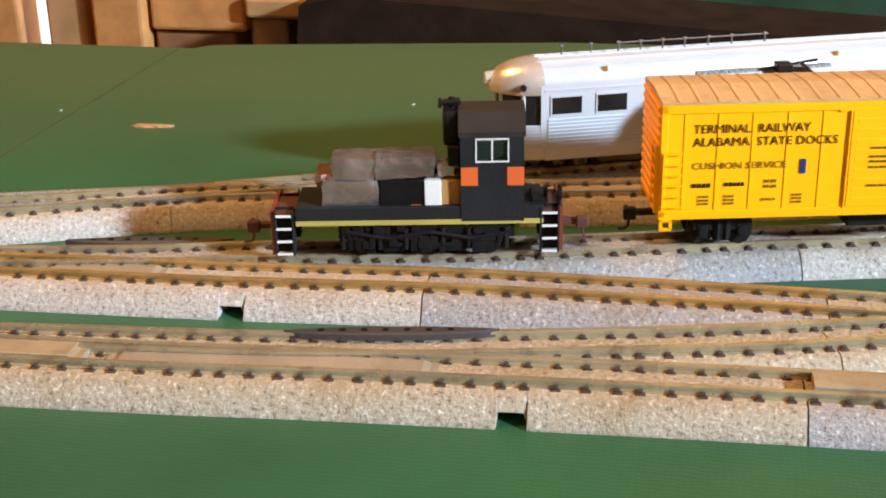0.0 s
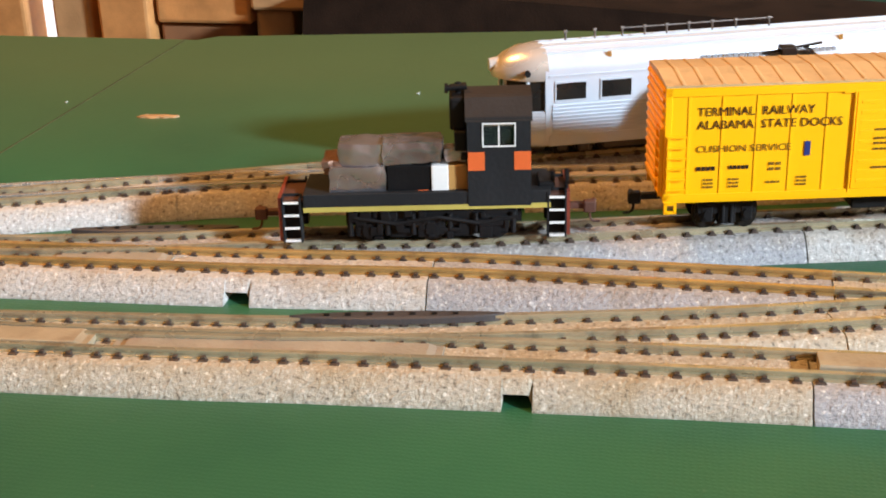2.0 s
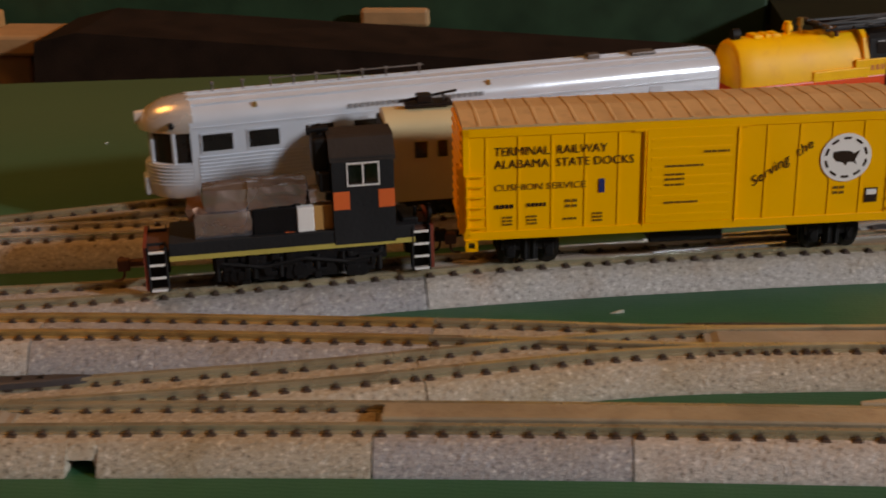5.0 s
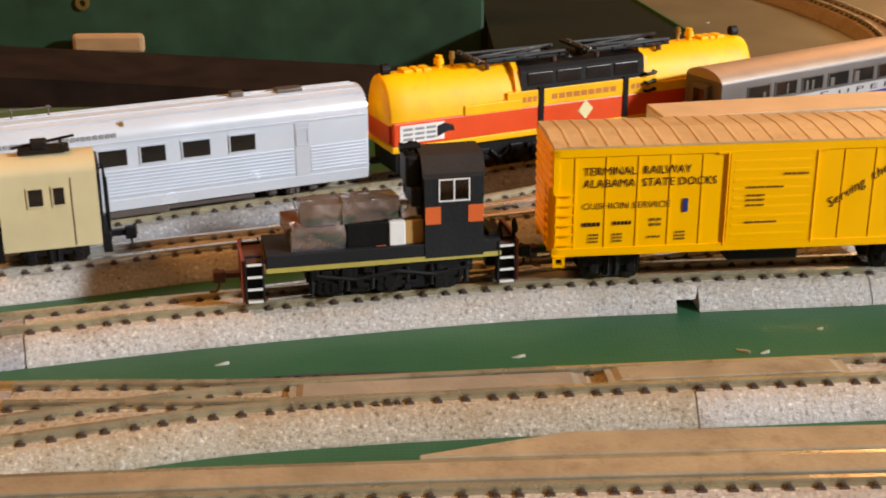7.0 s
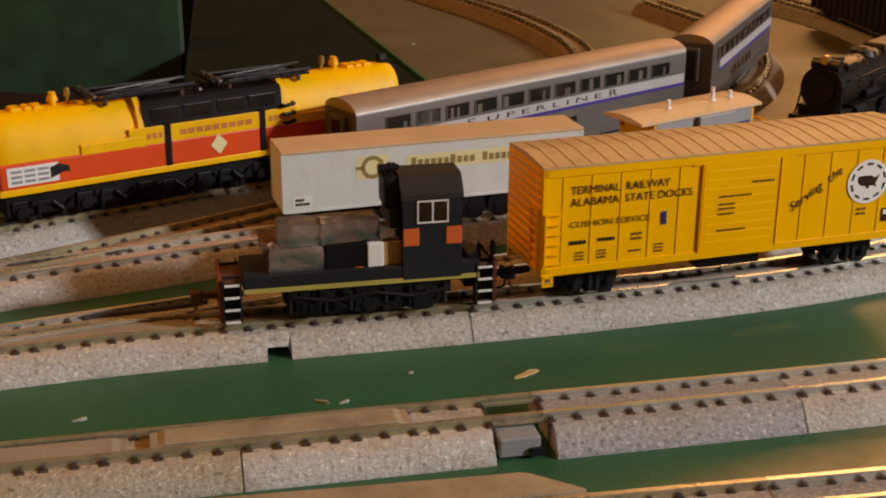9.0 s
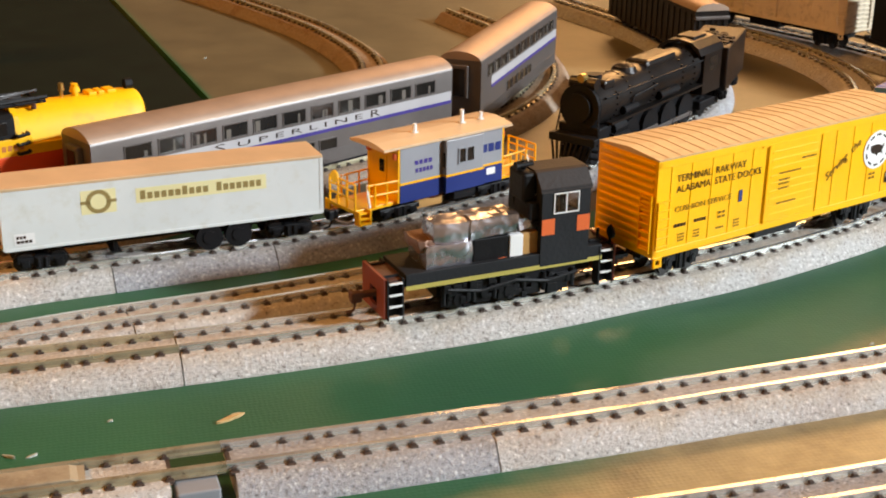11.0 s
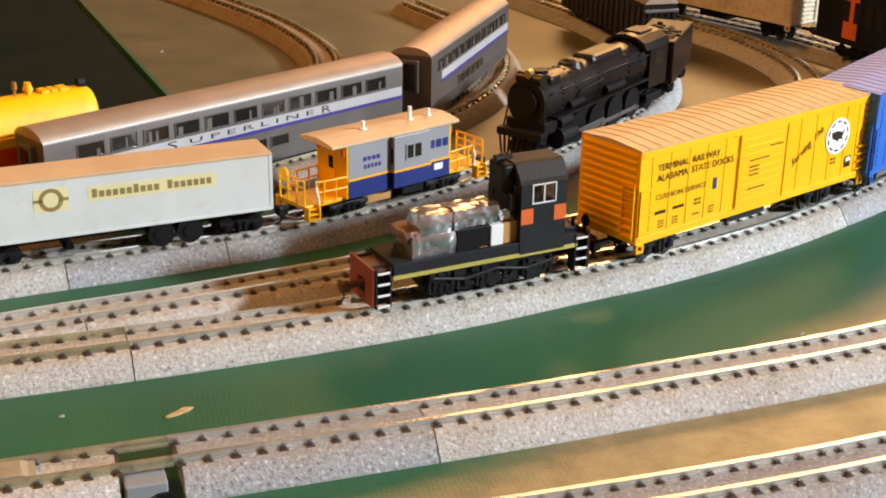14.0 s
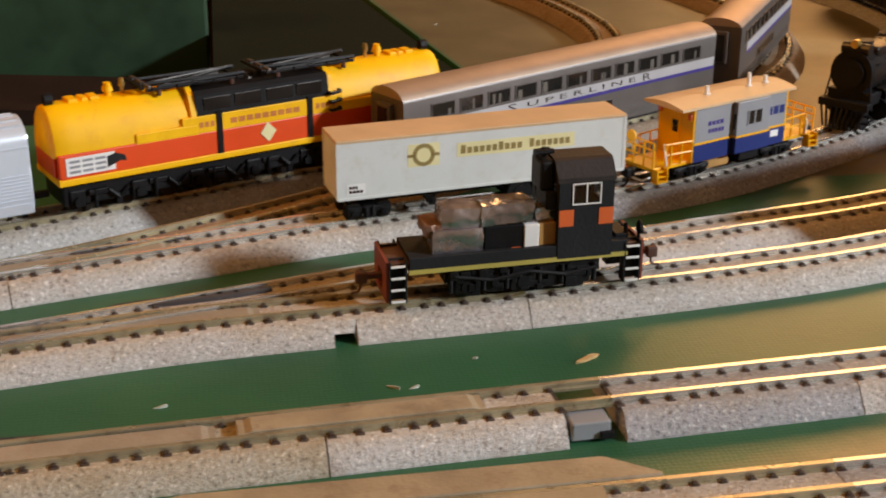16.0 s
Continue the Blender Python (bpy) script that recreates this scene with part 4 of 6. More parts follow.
    # end plates, stairs, couplers, handbrake
    for e in (-1, 1):
        x = X(-1.8) if e < 0 else X(67.4)
        s = Shape().box(min(x, x - e * 0.8), max(x, x - e * 0.8), -7.6, -2.4, 1.6, 12.6).box(min(x, x - e * 0.8), max(x, x - e * 0.8), 2.4, 7.6, 1.6, 12.6)
        s.box(min(x, x - e * 0.8), max(x, x - e * 0.8), -2.4, 2.4, 8.2, 12.6).box(min(x, x - e * 0.8), max(x, x - e * 0.8), -2.4, 2.4, 1.6, 3.4)
        part("end_plate", s, OXIDE, car, "red-oxide end plate")
        for side in (-1, 1):
            a, b = sorted((x - e * 0.8, x - e * 5.4))
            y0, y1 = sorted((side * 4.6, side * 8.0))
            step = part("stairs", Shape().box(a, a + 0.4, y0, y1, 1.2, 12.6).box(b - 0.4, b, y0, y1, 1.2, 12.6).box(a, b, min(side * 4.6, side * 5.0), max(side * 4.6, side * 5.0), 1.2, 12.6), CHAR, car)
            for k in range(4):
                part("tread", Shape().box(a + 0.5, b - 0.5, *sorted((side * 7.75, side * 8.25)), 1.5 + k * 3.2, 2.0 + k * 3.2), WHITE, step, "white-edged tread")
        coupler(car, x - e * 1.0, e, RUST, 6.3)
    s = Shape().tube((X(63.5), -4.0, 12), (X(63.5), -4.0, 16.5), 0.5).tube((X(66.6), -5.6, 12), (X(66.6), -5.6, 17.6), 0.45).tube((X(66.4), -5.6, 15.4), (X(67.2), -5.6, 15.4), 1.7, 16)
    s.box(X(60.0), X(64.0), -5.5, 3.0, 12.0, 14.2, 0.4)
    part("handbrake", s, BLACK, car)
    # six-wheel truck
    s = Shape()
    for side in (-1, 1):
        y = side * 6.4
        s.box(X(15), X(55), y - 0.7, y + 0.7, 4.6, 6.8, 0.3)
        for k, x in enumerate((19.5, 34.5, 49.5)):
            s.box(X(x - 3.4), X(x + 3.4), y - 1.0, y + 1.0, 1.6, 5.6, 0.5)
            s.tube((X(x), y - side, 3.0), (X(x), y + side * 1.4, 3.0), 1.5, 14)
            s.tube((X(x - 4.4), y + side * 0.9, 2.0), (X(x - 4.4), y + side * 0.9, 6.2), 0.7, 8)
            s.tube((X(x + 4.4), y + side * 0.9, 2.0), (X(x + 4.4), y + side * 0.9, 6.2), 0.7, 8)
        for x in (27.0, 42.0):
            s.box(X(x - 2.6), X(x + 2.6), y - 0.6, y + 1.2, 1.2, 5.0, 0.4).tube((X(x), y + side, 3.6), (X(x), y + side * 1.5, 3.6), 1.0, 10)
    s.box(X(14), X(56), -5.4, 5.4, 3.6, 8.0)
    for k in range(46):
        x, z = random.uniform(15.5, 54), random.uniform(1.4, 6.4)
        a, b = random.uniform(0.4, 1.6), random.uniform(0.3, 1.1)
        for side in (-1, 1):
            y0, y1 = sorted((side * 6.6, side * random.uniform(7.5, 8.3)))
            s.box(X(x - a), X(x + a), y0, y1, z - b, z + b, 0.15)
    for side in (-1, 1):
        s.wire([(X(16), side * 8.1, 5.8), (X(26), side * 8.1, 4.4), (X(36), side * 8.1, 5.6), (X(46), side * 8.1, 4.2), (X(55), side * 8.1, 5.4)], 0.4)
    SIZE[2] = 1.25
    tr = part("six_wheel_truck", s, BLACK, car)
    SIZE[2] = 1.0
    for x in (19.5, 34.5, 49.5):
        w = Shape()
        for side in (-1, 1):
            w.tube((X(x), side * 4.1, 3.4), (X(x), side * 5.2, 3.4), 3.4, 20)
        part("wheelset", w, SOOT, tr)
    return car


GLASS = bpy.data.materials.new("cab_glass")
GLASS.use_nodes = True
GLASS.node_tree.nodes["Principled BSDF"].inputs["Transmission Weight"].default_value = 1.0
GLASS.node_tree.nodes["Principled BSDF"].inputs["Roughness"].default_value = 0.04
BRASSY_FOIL = mat("dull_copper_scrap", (0.22, 0.12, 0.08), 0.4, 0.5, vary=0.3, bump=0.3)


def body_profile(w, z0, z1, rise, n=7, tuck=0.0):
    """Car cross-section: upright sides and an arched roof."""
    pts = [(-w + tuck, z0), (-w, z0 + 2.0)]
    pts += [(-w * math.cos(a), z1 + rise * math.sin(a)) for a in [math.pi * k / (2 * n) for k in range(2 * n + 1)]]
    return pts + [(w, z0 + 2.0), (w - tuck, z0)]


def windows(parent, y, xs, z0, z1, frame_mat, glass=None):
    """Recessed-looking glazed windows: dark pane with a proud rim, one part each."""
    glass = glass or DARKWIN
    side = 1 if y > 0 else -1
    for x0, x1 in xs:
        a, b = sorted((y + side * 0.02, y + side * 0.30))
        fr = part("window", Shape().box(x0 - 0.4, x1 + 0.4, a, b, z0 - 0.4, z0).box(x0 - 0.4, x1 + 0.4, a, b, z1, z1 + 0.4).box(x0 - 0.4, x0, a, b, z0, z1).box(x1, x1 + 0.4, a, b, z0, z1), frame_mat, parent)
        part("pane", Shape().box(x0, x1, *sorted((y, y + side * 0.07)), z0, z1), glass, fr)


def observation_car(m):
    car = thing("observation_car", m, "silver fluted streamlined observation passenger car with rounded tail", "passenger car", "passenger cars")
    L, w = 172.0, 9.2
    x0 = -L / 2 + 13.0
    rings = [[(x, y * k, z) for y, z in body_profile(w, 3.2, 21.0, 5.0, tuck=0.8)] for x, k in ((x0 - 1.0, 1.0), (L / 2 - 1.0, 1.0), (L / 2, 0.97))]
    body = part("body", Shape().sweep(rings), SILVER, car, smooth=40)

    def rounded(k, z, n=18):
        """Plan of the tail at one height: a half ellipse closed on the body."""
        a = [math.pi * (i / n - 0.5) for i in range(n + 1)]
        return [(x0 - 13.0 * k * math.cos(t), w * min(k, 1.0) * math.sin(t), z) for t in a]

    part("tail_wall", Shape().sweep([rounded(0.93, 3.2), rounded(0.99, 5.2), rounded(0.99, 11.4), rounded(0.95, 11.6)]), SILVER, body, smooth=40)
    for k in range(6):
        part("tail_flute", Shape().sweep([rounded(0.98, 6.2 + k * 0.86), rounded(1.02, 6.3 + k * 0.86), rounded(1.02, 6.6 + k * 0.86), rounded(0.98, 6.7 + k * 0.86)]), SILVER, body)
    part("tail_window", Shape().sweep([rounded(0.90, 11.5), rounded(0.90, 19.2)]), DARKWIN, body, smooth=40)
    for t in (-62, -22, 22, 62):
        a = radians(t)
        x, y = x0 - 12.0 * math.cos(a), w * 0.92 * math.sin(a)
        part("window_post", Shape().tube((x, y, 11.4), (x, y, 19.3), 0.6, 8), SILVER, body)
    part("tail_dome", Shape().sweep([rounded(0.98, 18.8), rounded(1.10, 19.2), rounded(1.12, 20.6), rounded(1.04, 22.2), rounded(0.90, 23.8), rounded(0.66, 25.2), rounded(0.36, 25.9), rounded(0.08, 26.1)]), WARM_SILVER, body, smooth=50)
    part("marker_lamp", Shape().tube((x0 - 6.0, -w * 0.95, 20.9), (x0 - 6.0, -w - 0.35, 20.9), 0.8, 12), BLACK, body)
    for side in (-1, 1):
        y = side * w
        for k in range(8):
            z = 6.6 + k * 0.86
            part("flute", Shape().box(-L / 2 + 14, L / 2 - 24, *sorted((y, y + side * 0.45)), z, z + 0.45), SILVER, body)
            part("flute", Shape().box(L / 2 - 18.5, L / 2 - 0.8, *sorted((y, y + side * 0.28)), z, z + 0.5), SILVER, body)
        part("sill", Shape().box(-L / 2 + 13, L / 2 - 0.5, *sorted((y, y + side * 0.25)), 3.2, 5.8, 0.1).box(-L / 2 + 13, L / 2 - 0.5, *sorted((y, y + side * 0.22)), 19.6, 20.1), SILVER, body)
        xs = [(-71.0, -62.5), (-58.0, -49.5), (-40.5, -34), (-28, -20), (5, 13), (17, 24), (29, 37), (43, 50.5)]
        windows(body, y, xs, 14.2, 18.2, SILVER)
        windows(body, y, [(L / 2 - 22.5, L / 2 - 19.5)], 14.0, 17.8, SILVER)
        part("door", Shape().box(L / 2 - 23.3, L / 2 - 18.8, *sorted((y + side * 0.01, y + side * 0.16)), 4.6, 19.4), SILVER, body)
        bars("small_marking", body, INK_SOFT if side > 0 else GREY, -29.5 if side < 0 else -20, 21.2, 40.0, 1.1, y * 1.0 - 0.12 if side < 0 else y + 0.2, (1,) * 4 + (0.4,) + (1,) * 3 + (0.4,) + (1,) * 9 + (0.4,) + (1,) * 6, 0.5)
        part("grab_rail", Shape().box(-L / 2 + 30, -L / 2 + 31, *sorted((side * 7.6, side * 8.2)), 23.4, 24.6).box(12, 13, *sorted((side * 7.6, side * 8.2)), 23.4, 24.6), BRASS, body)
    s = Shape()
    for yy, zz in ((-6.2, 24.75), (-3.6, 25.65), (0, 26.0), (3.6, 25.65), (6.2, 24.75)):
        s.box(-L / 2 + 12, L / 2 - 1, yy - 0.3, yy + 0.3, zz - 0.25, zz + 0.25)
    part("roof_rib", s, SILVER, body)
    part("roof_pipe", Shape().wire([(-50, 0, 28.2), (-5, 0, 28.2)], 0.18), STEEL, body)
    for x in (-66, -57.5, -49.5, -43, -36.5, -30, -23, -16, -6):
        part("stanchion", Shape().tube((x, 0, 25.8), (x, 0, 28.3), 0.3, 8).tube((x - 0.5, 0, 28.3), (x + 0.5, 0, 28.3), 0.4, 8), STEEL, body)
    part("roof_vent", Shape().box(46, 50, -1.5, 1.5, 25.8, 27.2, 0.3), STEEL, body)
    part("roof_vent", Shape().box(60, 68, -2, 2, 25.8, 26.8, 0.3), STEEL, body)
    part("tail_lamp", Shape().tube((-L / 2 - 2.0, 0, 21.8), (-L / 2 + 2.0, 0, 21.8), 1.5, 14, 1.9), WARM_SILVER, body)
    part("tail_gate", Shape().box(-L / 2 - 1.0, -L / 2 + 2, -3.0, 3.0, 3.4, 8.0, 0.6), SILVER, body)
    part("underframe", Shape().box(-L / 2 + 30, L / 2 - 36, -7.4, 7.4, 1.2, 3.4, 0.4).box(-20, 24, -8.3, 8.3, 1.0, 3.4, 0.3), STEEL, car)
    for e in (-1, 1):
        wheel_truck(car, e * (L / 2 - 24), 6.6, axles=(-6.5, 0, 6.5), material=STEEL)
    return car


def electric_loco(m):
    car = thing("electric_locomotive", m, "yellow and red electric locomotive with black roof and folded pantographs", "locomotive")
    L, w = 136.0, 9.4
    h = L / 2
    lower = part("body", Shape().box(-h + 1, h - 1, -w, w, 9.5, 15.4, 0.4), RED_O, car)
    part("skirt", Shape().box(-h + 0.4, h - 0.4, -w - 0.25, w + 0.25, 8.0, 9.6, 0.3), LOCO_Y, car)
    part("belt", Shape().box(-h + 40, h - 40, -w - 0.05, w + 0.05, 15.2, 19.4, 0.2), LOCO_Y, car)
    for e in (-1, 1):
        rings = []
        for k, q in ((0.0, 0.80), (0.7, 0.92), (2.2, 0.98), (6.0, 1.0), (42.5, 1.0), (43.2, 1.0)):
            prof = [(-w * 0.97 * q, 14.6), (-w * 0.95 * q, 17.2), (-w * 0.84 * q, 20.6), (-w * 0.66 * q, 23.4), (-w * 0.42 * q, 25.0), (-w * 0.2 * q, 25.6)]
            prof = [(y, 14.6 + (z - 14.6) * (0.5 + 0.5 * q)) for y, z in prof]
            prof += [(-y, z) for y, z in prof[::-1]]
            rings.append([(e * (h - k), y, z) for y, z in prof])
        hood = part("hood", Shape().sweep(rings), LOCO_Y, car, smooth=32)
        part("nose", Shape().box(*sorted((e * (h - 1.2), e * h)), -w * 0.8, w * 0.8, 9.8, 15.0, 0.4), RED_O, hood)
        part("hood_collar", Shape().bar([(-w, 15.0), (-w * 0.98, 19.6), (-w * 0.8, 24.4), (-w * 0.5, 26.2), (w * 0.5, 26.2), (w * 0.8, 24.4), (w * 0.98, 19.6), (w, 15.0)], *sorted((e * (h - 43.2), e * (h - 45.0)))), LOCO_Y, hood)
        part("side_locker", Shape().box(*sorted((e * (h - 25), e * (h - 45))), -w - 0.1, w + 0.1, 15.0, 17.6, 0.3), LOCO_Y, hood)
        for side in (-1, 1):
            part("cab_window", Shape().box(*sorted((e * (h - 44.9), e * (h - 45.3))), *sorted((side * 3.0, side * 7.0)), 21.0, 24.0), DARKWIN, hood)
        part("bell", Shape().tube((e * (h - 21), 0, 25.2), (e * (h - 21), 0, 27.0), 1.0, 12).tube((e * (h - 21), 0, 26.6), (e * (h - 21), 0, 27.8), 1.7, 14, 1.4).tube((e * (h - 21), 0, 27.8), (e * (h - 21), 0, 28.6), 1.1, 12), LOCO_Y, hood)
        part("whistle", Shape().tube((e * (h - 25.5), 0, 25.2), (e * (h - 25.5), 0, 28.0), 0.55, 10).tube((e * (h - 25.5), 0, 27.4), (e * (h - 25.5), 0, 29.2), 1.0, 12, 0.8), BRASS, hood)
        part("headlamp", Shape().tube((e * (h - 1.5), 0, 26.6), (e * (h - 4), 0, 26.6), 1.4, 14).box(*sorted((e * (h - 4), e * (h - 2.4))), -0.5, 0.5, 24.6, 26.4), BLACK, hood)
        for x, r in ((9.5, 1.6), (13.0, 1.1), (16.0, 1.4)):
            part("hatch", Shape().box(*sorted((e * (h - x - r), e * (h - x + r))), -2.4, 2.4, 25.2, 26.3, 0.3), LOCO_Y, hood)
        part("hood_seam", Shape().box(*sorted((e * (h - 39), e * (h - 39.25))), -w * 0.97, w * 0.97, 14.8, 17.8), RED_O, hood)
    for zz in (20.2, 18.0, 15.8):
        part("grab_iron", Shape().wire([(h - 45, -w, zz), (h - 45, -w - 1.4, zz), (h - 41.5, -w - 1.4, zz + 0.3), (h - 41.5, -w + 0.5, zz + 0.3)], 0.42), BLACK, car)
    for x in (-15.8, 15.8):
        part("seam_post", Shape().box(x - 0.9, x + 0.9, -w - 0.35, w + 0.35, 9.6, 20.0), BLACK, car)
    house = part("roof_house", Shape().bar([(-w + 0.3, 19.3), (-w + 0.8, 24.2), (-w + 2.0, 25.2), (w - 2.0, 25.2), (w - 0.8, 24.2), (w - 0.3, 19.3)], -h + 45, h - 45), BLACK, car)
    for x in (-16, -5.5, 5.5, 16):
        part("louvre_panel", Shape().box(x - 4.6, x + 4.6, -w + 0.35, w - 0.35, 20.4, 23.6, 0.2), SOOT, house)
    for x in (-21, 19):
        pan = part("pantograph", Shape().box(x - 16, x + 16, -5.6, -4.8, 26.2, 26.9, 0.15).box(x - 16, x + 16, 4.8, 5.6, 26.2, 26.9, 0.15).box(x - 1.2, x + 1.2, -5.6, 5.6, 26.2, 27.2, 0.2), BLACK, house)
        for yy in (-4.6, 4.6):
            part("pantograph_arm", Shape().wire([(x - 12, yy, 26.8), (x + 17, yy * 0.85, 27.2), (x - 17, yy * 0.65, 27.6)], 0.5), BLACK, pan)
        part("pantograph_brace", Shape().wire([(x - 12, -4.6, 26.9), (x + 17, 3.9, 27.5), (x - 17, -3.0, 27.6)], 0.35), SOOT, pan)
        for k in (-14, -6, 6, 14):
            part("crossbar", Shape().tube((x + k, -6.0, 26.7), (x + k, 6.0, 26.7), 0.4, 6), BLACK, pan)
        part("contact_shoe", Shape().box(x - 18.5, x - 17.3, -7.2, 7.2, 27.2, 27.9, 0.2), BLACK, pan)
        part("contact_shoe", Shape().box(x - 16.2, x - 15.0, -7.2, 7.2, 27.2, 27.9, 0.2), STEEL, pan)
        part("coil_spring", Shape().tube((x + 3, -2.0, 26.6), (x + 11, -2.0, 26.6), 0.7, 10).tube((x + 3, 2.0, 26.6), (x + 11, 2.0, 26.6), 0.7, 10), SOOT, pan)
        for k in (-12, 12):
            for yy in (-5.2, 5.2):
                part("insulator", Shape().tube((x + k, yy, 25.0), (x + k, yy, 26.4), 0.8, 8), RUST, pan)
    for x, r in ((-2.0, 3.2), (4.5, 2.0), (-7.0, 1.4)):
        part("roof_vent", Shape().tube((x, 0, 25.0), (x, 0, 26.6), r, 16, r * 0.8), SOOT, house)
    part("plate", Shape().box(-h + 3, -h + 18, -w - 0.2, -w, 10.3, 14.6), WHITE, lower)
    for k in range(3):
        for j in range(3):
            part("small_marking", Shape().box(-h + 4.0 + k * 3.9, -h + 7.2 + k * 3.9, -w - 0.28, -w, 10.9 + j * 1.2, 11.5 + j * 1.2), GREY, lower)
    part("small_marking", Shape().panel([(-h + 15.5, 11.0), (-h + 19.5, 12.2), (-h + 21.5, 12.0), (-h + 21.0, 13.4), (-h + 18.0, 14.2), (-h + 15.5, 13.6)], -w - 0.26, -w), CHAR, lower)
    part("emblem", Shape().panel([(-2.1, 12.7), (0.5, 15.4), (0.5 + 3.0, 13.0), (0.5 + 0.3, 10.4)], -w - 0.2, -w), LEMON, lower)
    for x0, n, ww in ((-22.5, 3, 5.0), (-12, 9, 24), (18.0, 4, 7)):
        bars("small_marking", car, PINKISH, x0, 16.6, ww, 1.3, -w - 0.06, (1,) * n, 0.6)
    gear = part("running_gear", Shape().box(-h + 2, h - 2, -7.6, 7.6, 2.6, 8.2, 0.4), BLACK, car)
    for k in range(21):
        x = -h + 6 + k * 6.4
        kind = k % 3
        s = Shape()
        for side in (-1, 1):
            y0, y1 = sorted((side * 7.4, side * (8.2 + 0.4 * (k % 2))))
            if kind == 0:
                s.box(x - 2.4, x + 2.4, y0, y1, 2.0, 6.4, 0.5).tube((x, side * 8.0, 3.6), (x, side * 9.2, 3.6), 1.2, 12)
            elif kind == 1:
                s.box(x - 3.0, x + 3.0, y0, y1, 4.6, 6.0, 0.3).tube((x - 1.0, side * 8.2, 1.4), (x - 1.0, side * 8.2, 6.0), 0.6, 8)
            else:
                s.wire([(x - 3.2, side * 8.4, 5.4), (x, side * 8.4, 3.0), (x + 3.2, side * 8.4, 5.4)], 0.5).box(x - 1.0, x + 1.0, y0, y1, 1.2, 4.0, 0.3)
        part("axle_box" if kind == 0 else "spring_gear", s, BLACK, gear)
    for k in range(10):
        x = -h + 9 + k * 13.5
        s = Shape()
        for side in (-1, 1):
            s.tube((x, side * 4.1, 3.6), (x, side * 5.2, 3.6), 3.6, 18)
        part("wheelset", s, SOOT, car)
    coupler(car, -h, -1)
    return car


PINKISH = mat("faded_red_ink", (0.62, 0.20, 0.05), 0.5, vary=0.2, bump=0.0)


def double_deck_coach(m, marks=True):
    car = thing("double_deck_coach", m, "stainless double-deck passenger coach with purple stripe", "passenger car", "passenger cars")
    L, w = 152.0, 8.6
    h = L / 2
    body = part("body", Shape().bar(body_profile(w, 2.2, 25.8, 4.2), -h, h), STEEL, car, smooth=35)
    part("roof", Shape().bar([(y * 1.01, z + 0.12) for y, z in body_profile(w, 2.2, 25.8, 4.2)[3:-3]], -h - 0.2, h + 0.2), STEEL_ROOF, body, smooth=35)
    for e in (-1, 1):
        x0, x1 = sorted((e * (h - 0.3), e * (h + 2.0)))
        d = part("vestibule", Shape().box(x0, x1, -3.6, 3.6, 12.0, 25.0, 0.5), STEEL, body)
        part("door", Shape().box(*sorted((e * (h + 1.9), e * (h + 2.2))), -2.4, 2.4, 12.8, 23.6), DARKWIN, d)
    for side in (-1, 1):
        y = side * w
        n = 11
        xs = [(-h + 11.6 + k * 12.2, -h + 20.8 + k * 12.2) for k in range(n)]
        windows(body, y, xs, 19.3, 23.7, STEEL)
        for x0, x1 in xs:
            for k in range(random.choice((1, 1, 2))):
                c = random.uniform(x0 + 0.4, x1 - 2.2)
                part("curtain", Shape().box(c, c + random.uniform(0.7, 2.0), *sorted((y + side * 0.06, y + side * 0.10)), 19.4, random.uniform(21.4, 23.4)), CURTAIN, body)
        windows(body, y, [(-h + 48 + k * 10, -h + 55.5 + k * 10) for k in range(5)], 7.4, 11.0, STEEL)
        a, b = sorted((y, y + side * 0.12))
        part("stripe", Shape().box(-h + 18, h - 0.5, a, b, 14.9, 18.3), STEEL_W, body)
        part("stripe", Shape().box(-h + 18, h - 0.5, *sorted((y, y + side * 0.16)), 13.7, 14.9), PURPLE, body)
        for k in range(8):
            part("flute", Shape().box(-h + 2, h - 2, *sorted((y, y + side * 0.18)), 3.2 + k * 0.5, 3.45 + k * 0.5), STEEL, body)
    if marks:
        lettering("U P E R L I N E", 1.75, body, INK, mm(-22.5, -w - 0.16, 15.7) @ pose(0, 0, 0, 90, 0, 0), 54)
        lettering("S", 2.6, body, INK, mm(-31.5, -w - 0.16, 15.3) @ pose(0, 0, 0, 90, 0, 0), 4.0)
        lettering("R", 2.6, body, INK, mm(35.5, -w - 0.16, 15.3) @ pose(0, 0, 0, 90, 0, 0), 4.2)
    for e in (-1, 1):
        wheel_truck(car, e * (h - 18))
    part("underframe", Shape().box(-h + 30, h - 30, -7.5, 7.5, 1.0, 2.6), BLACK, car)
    return car


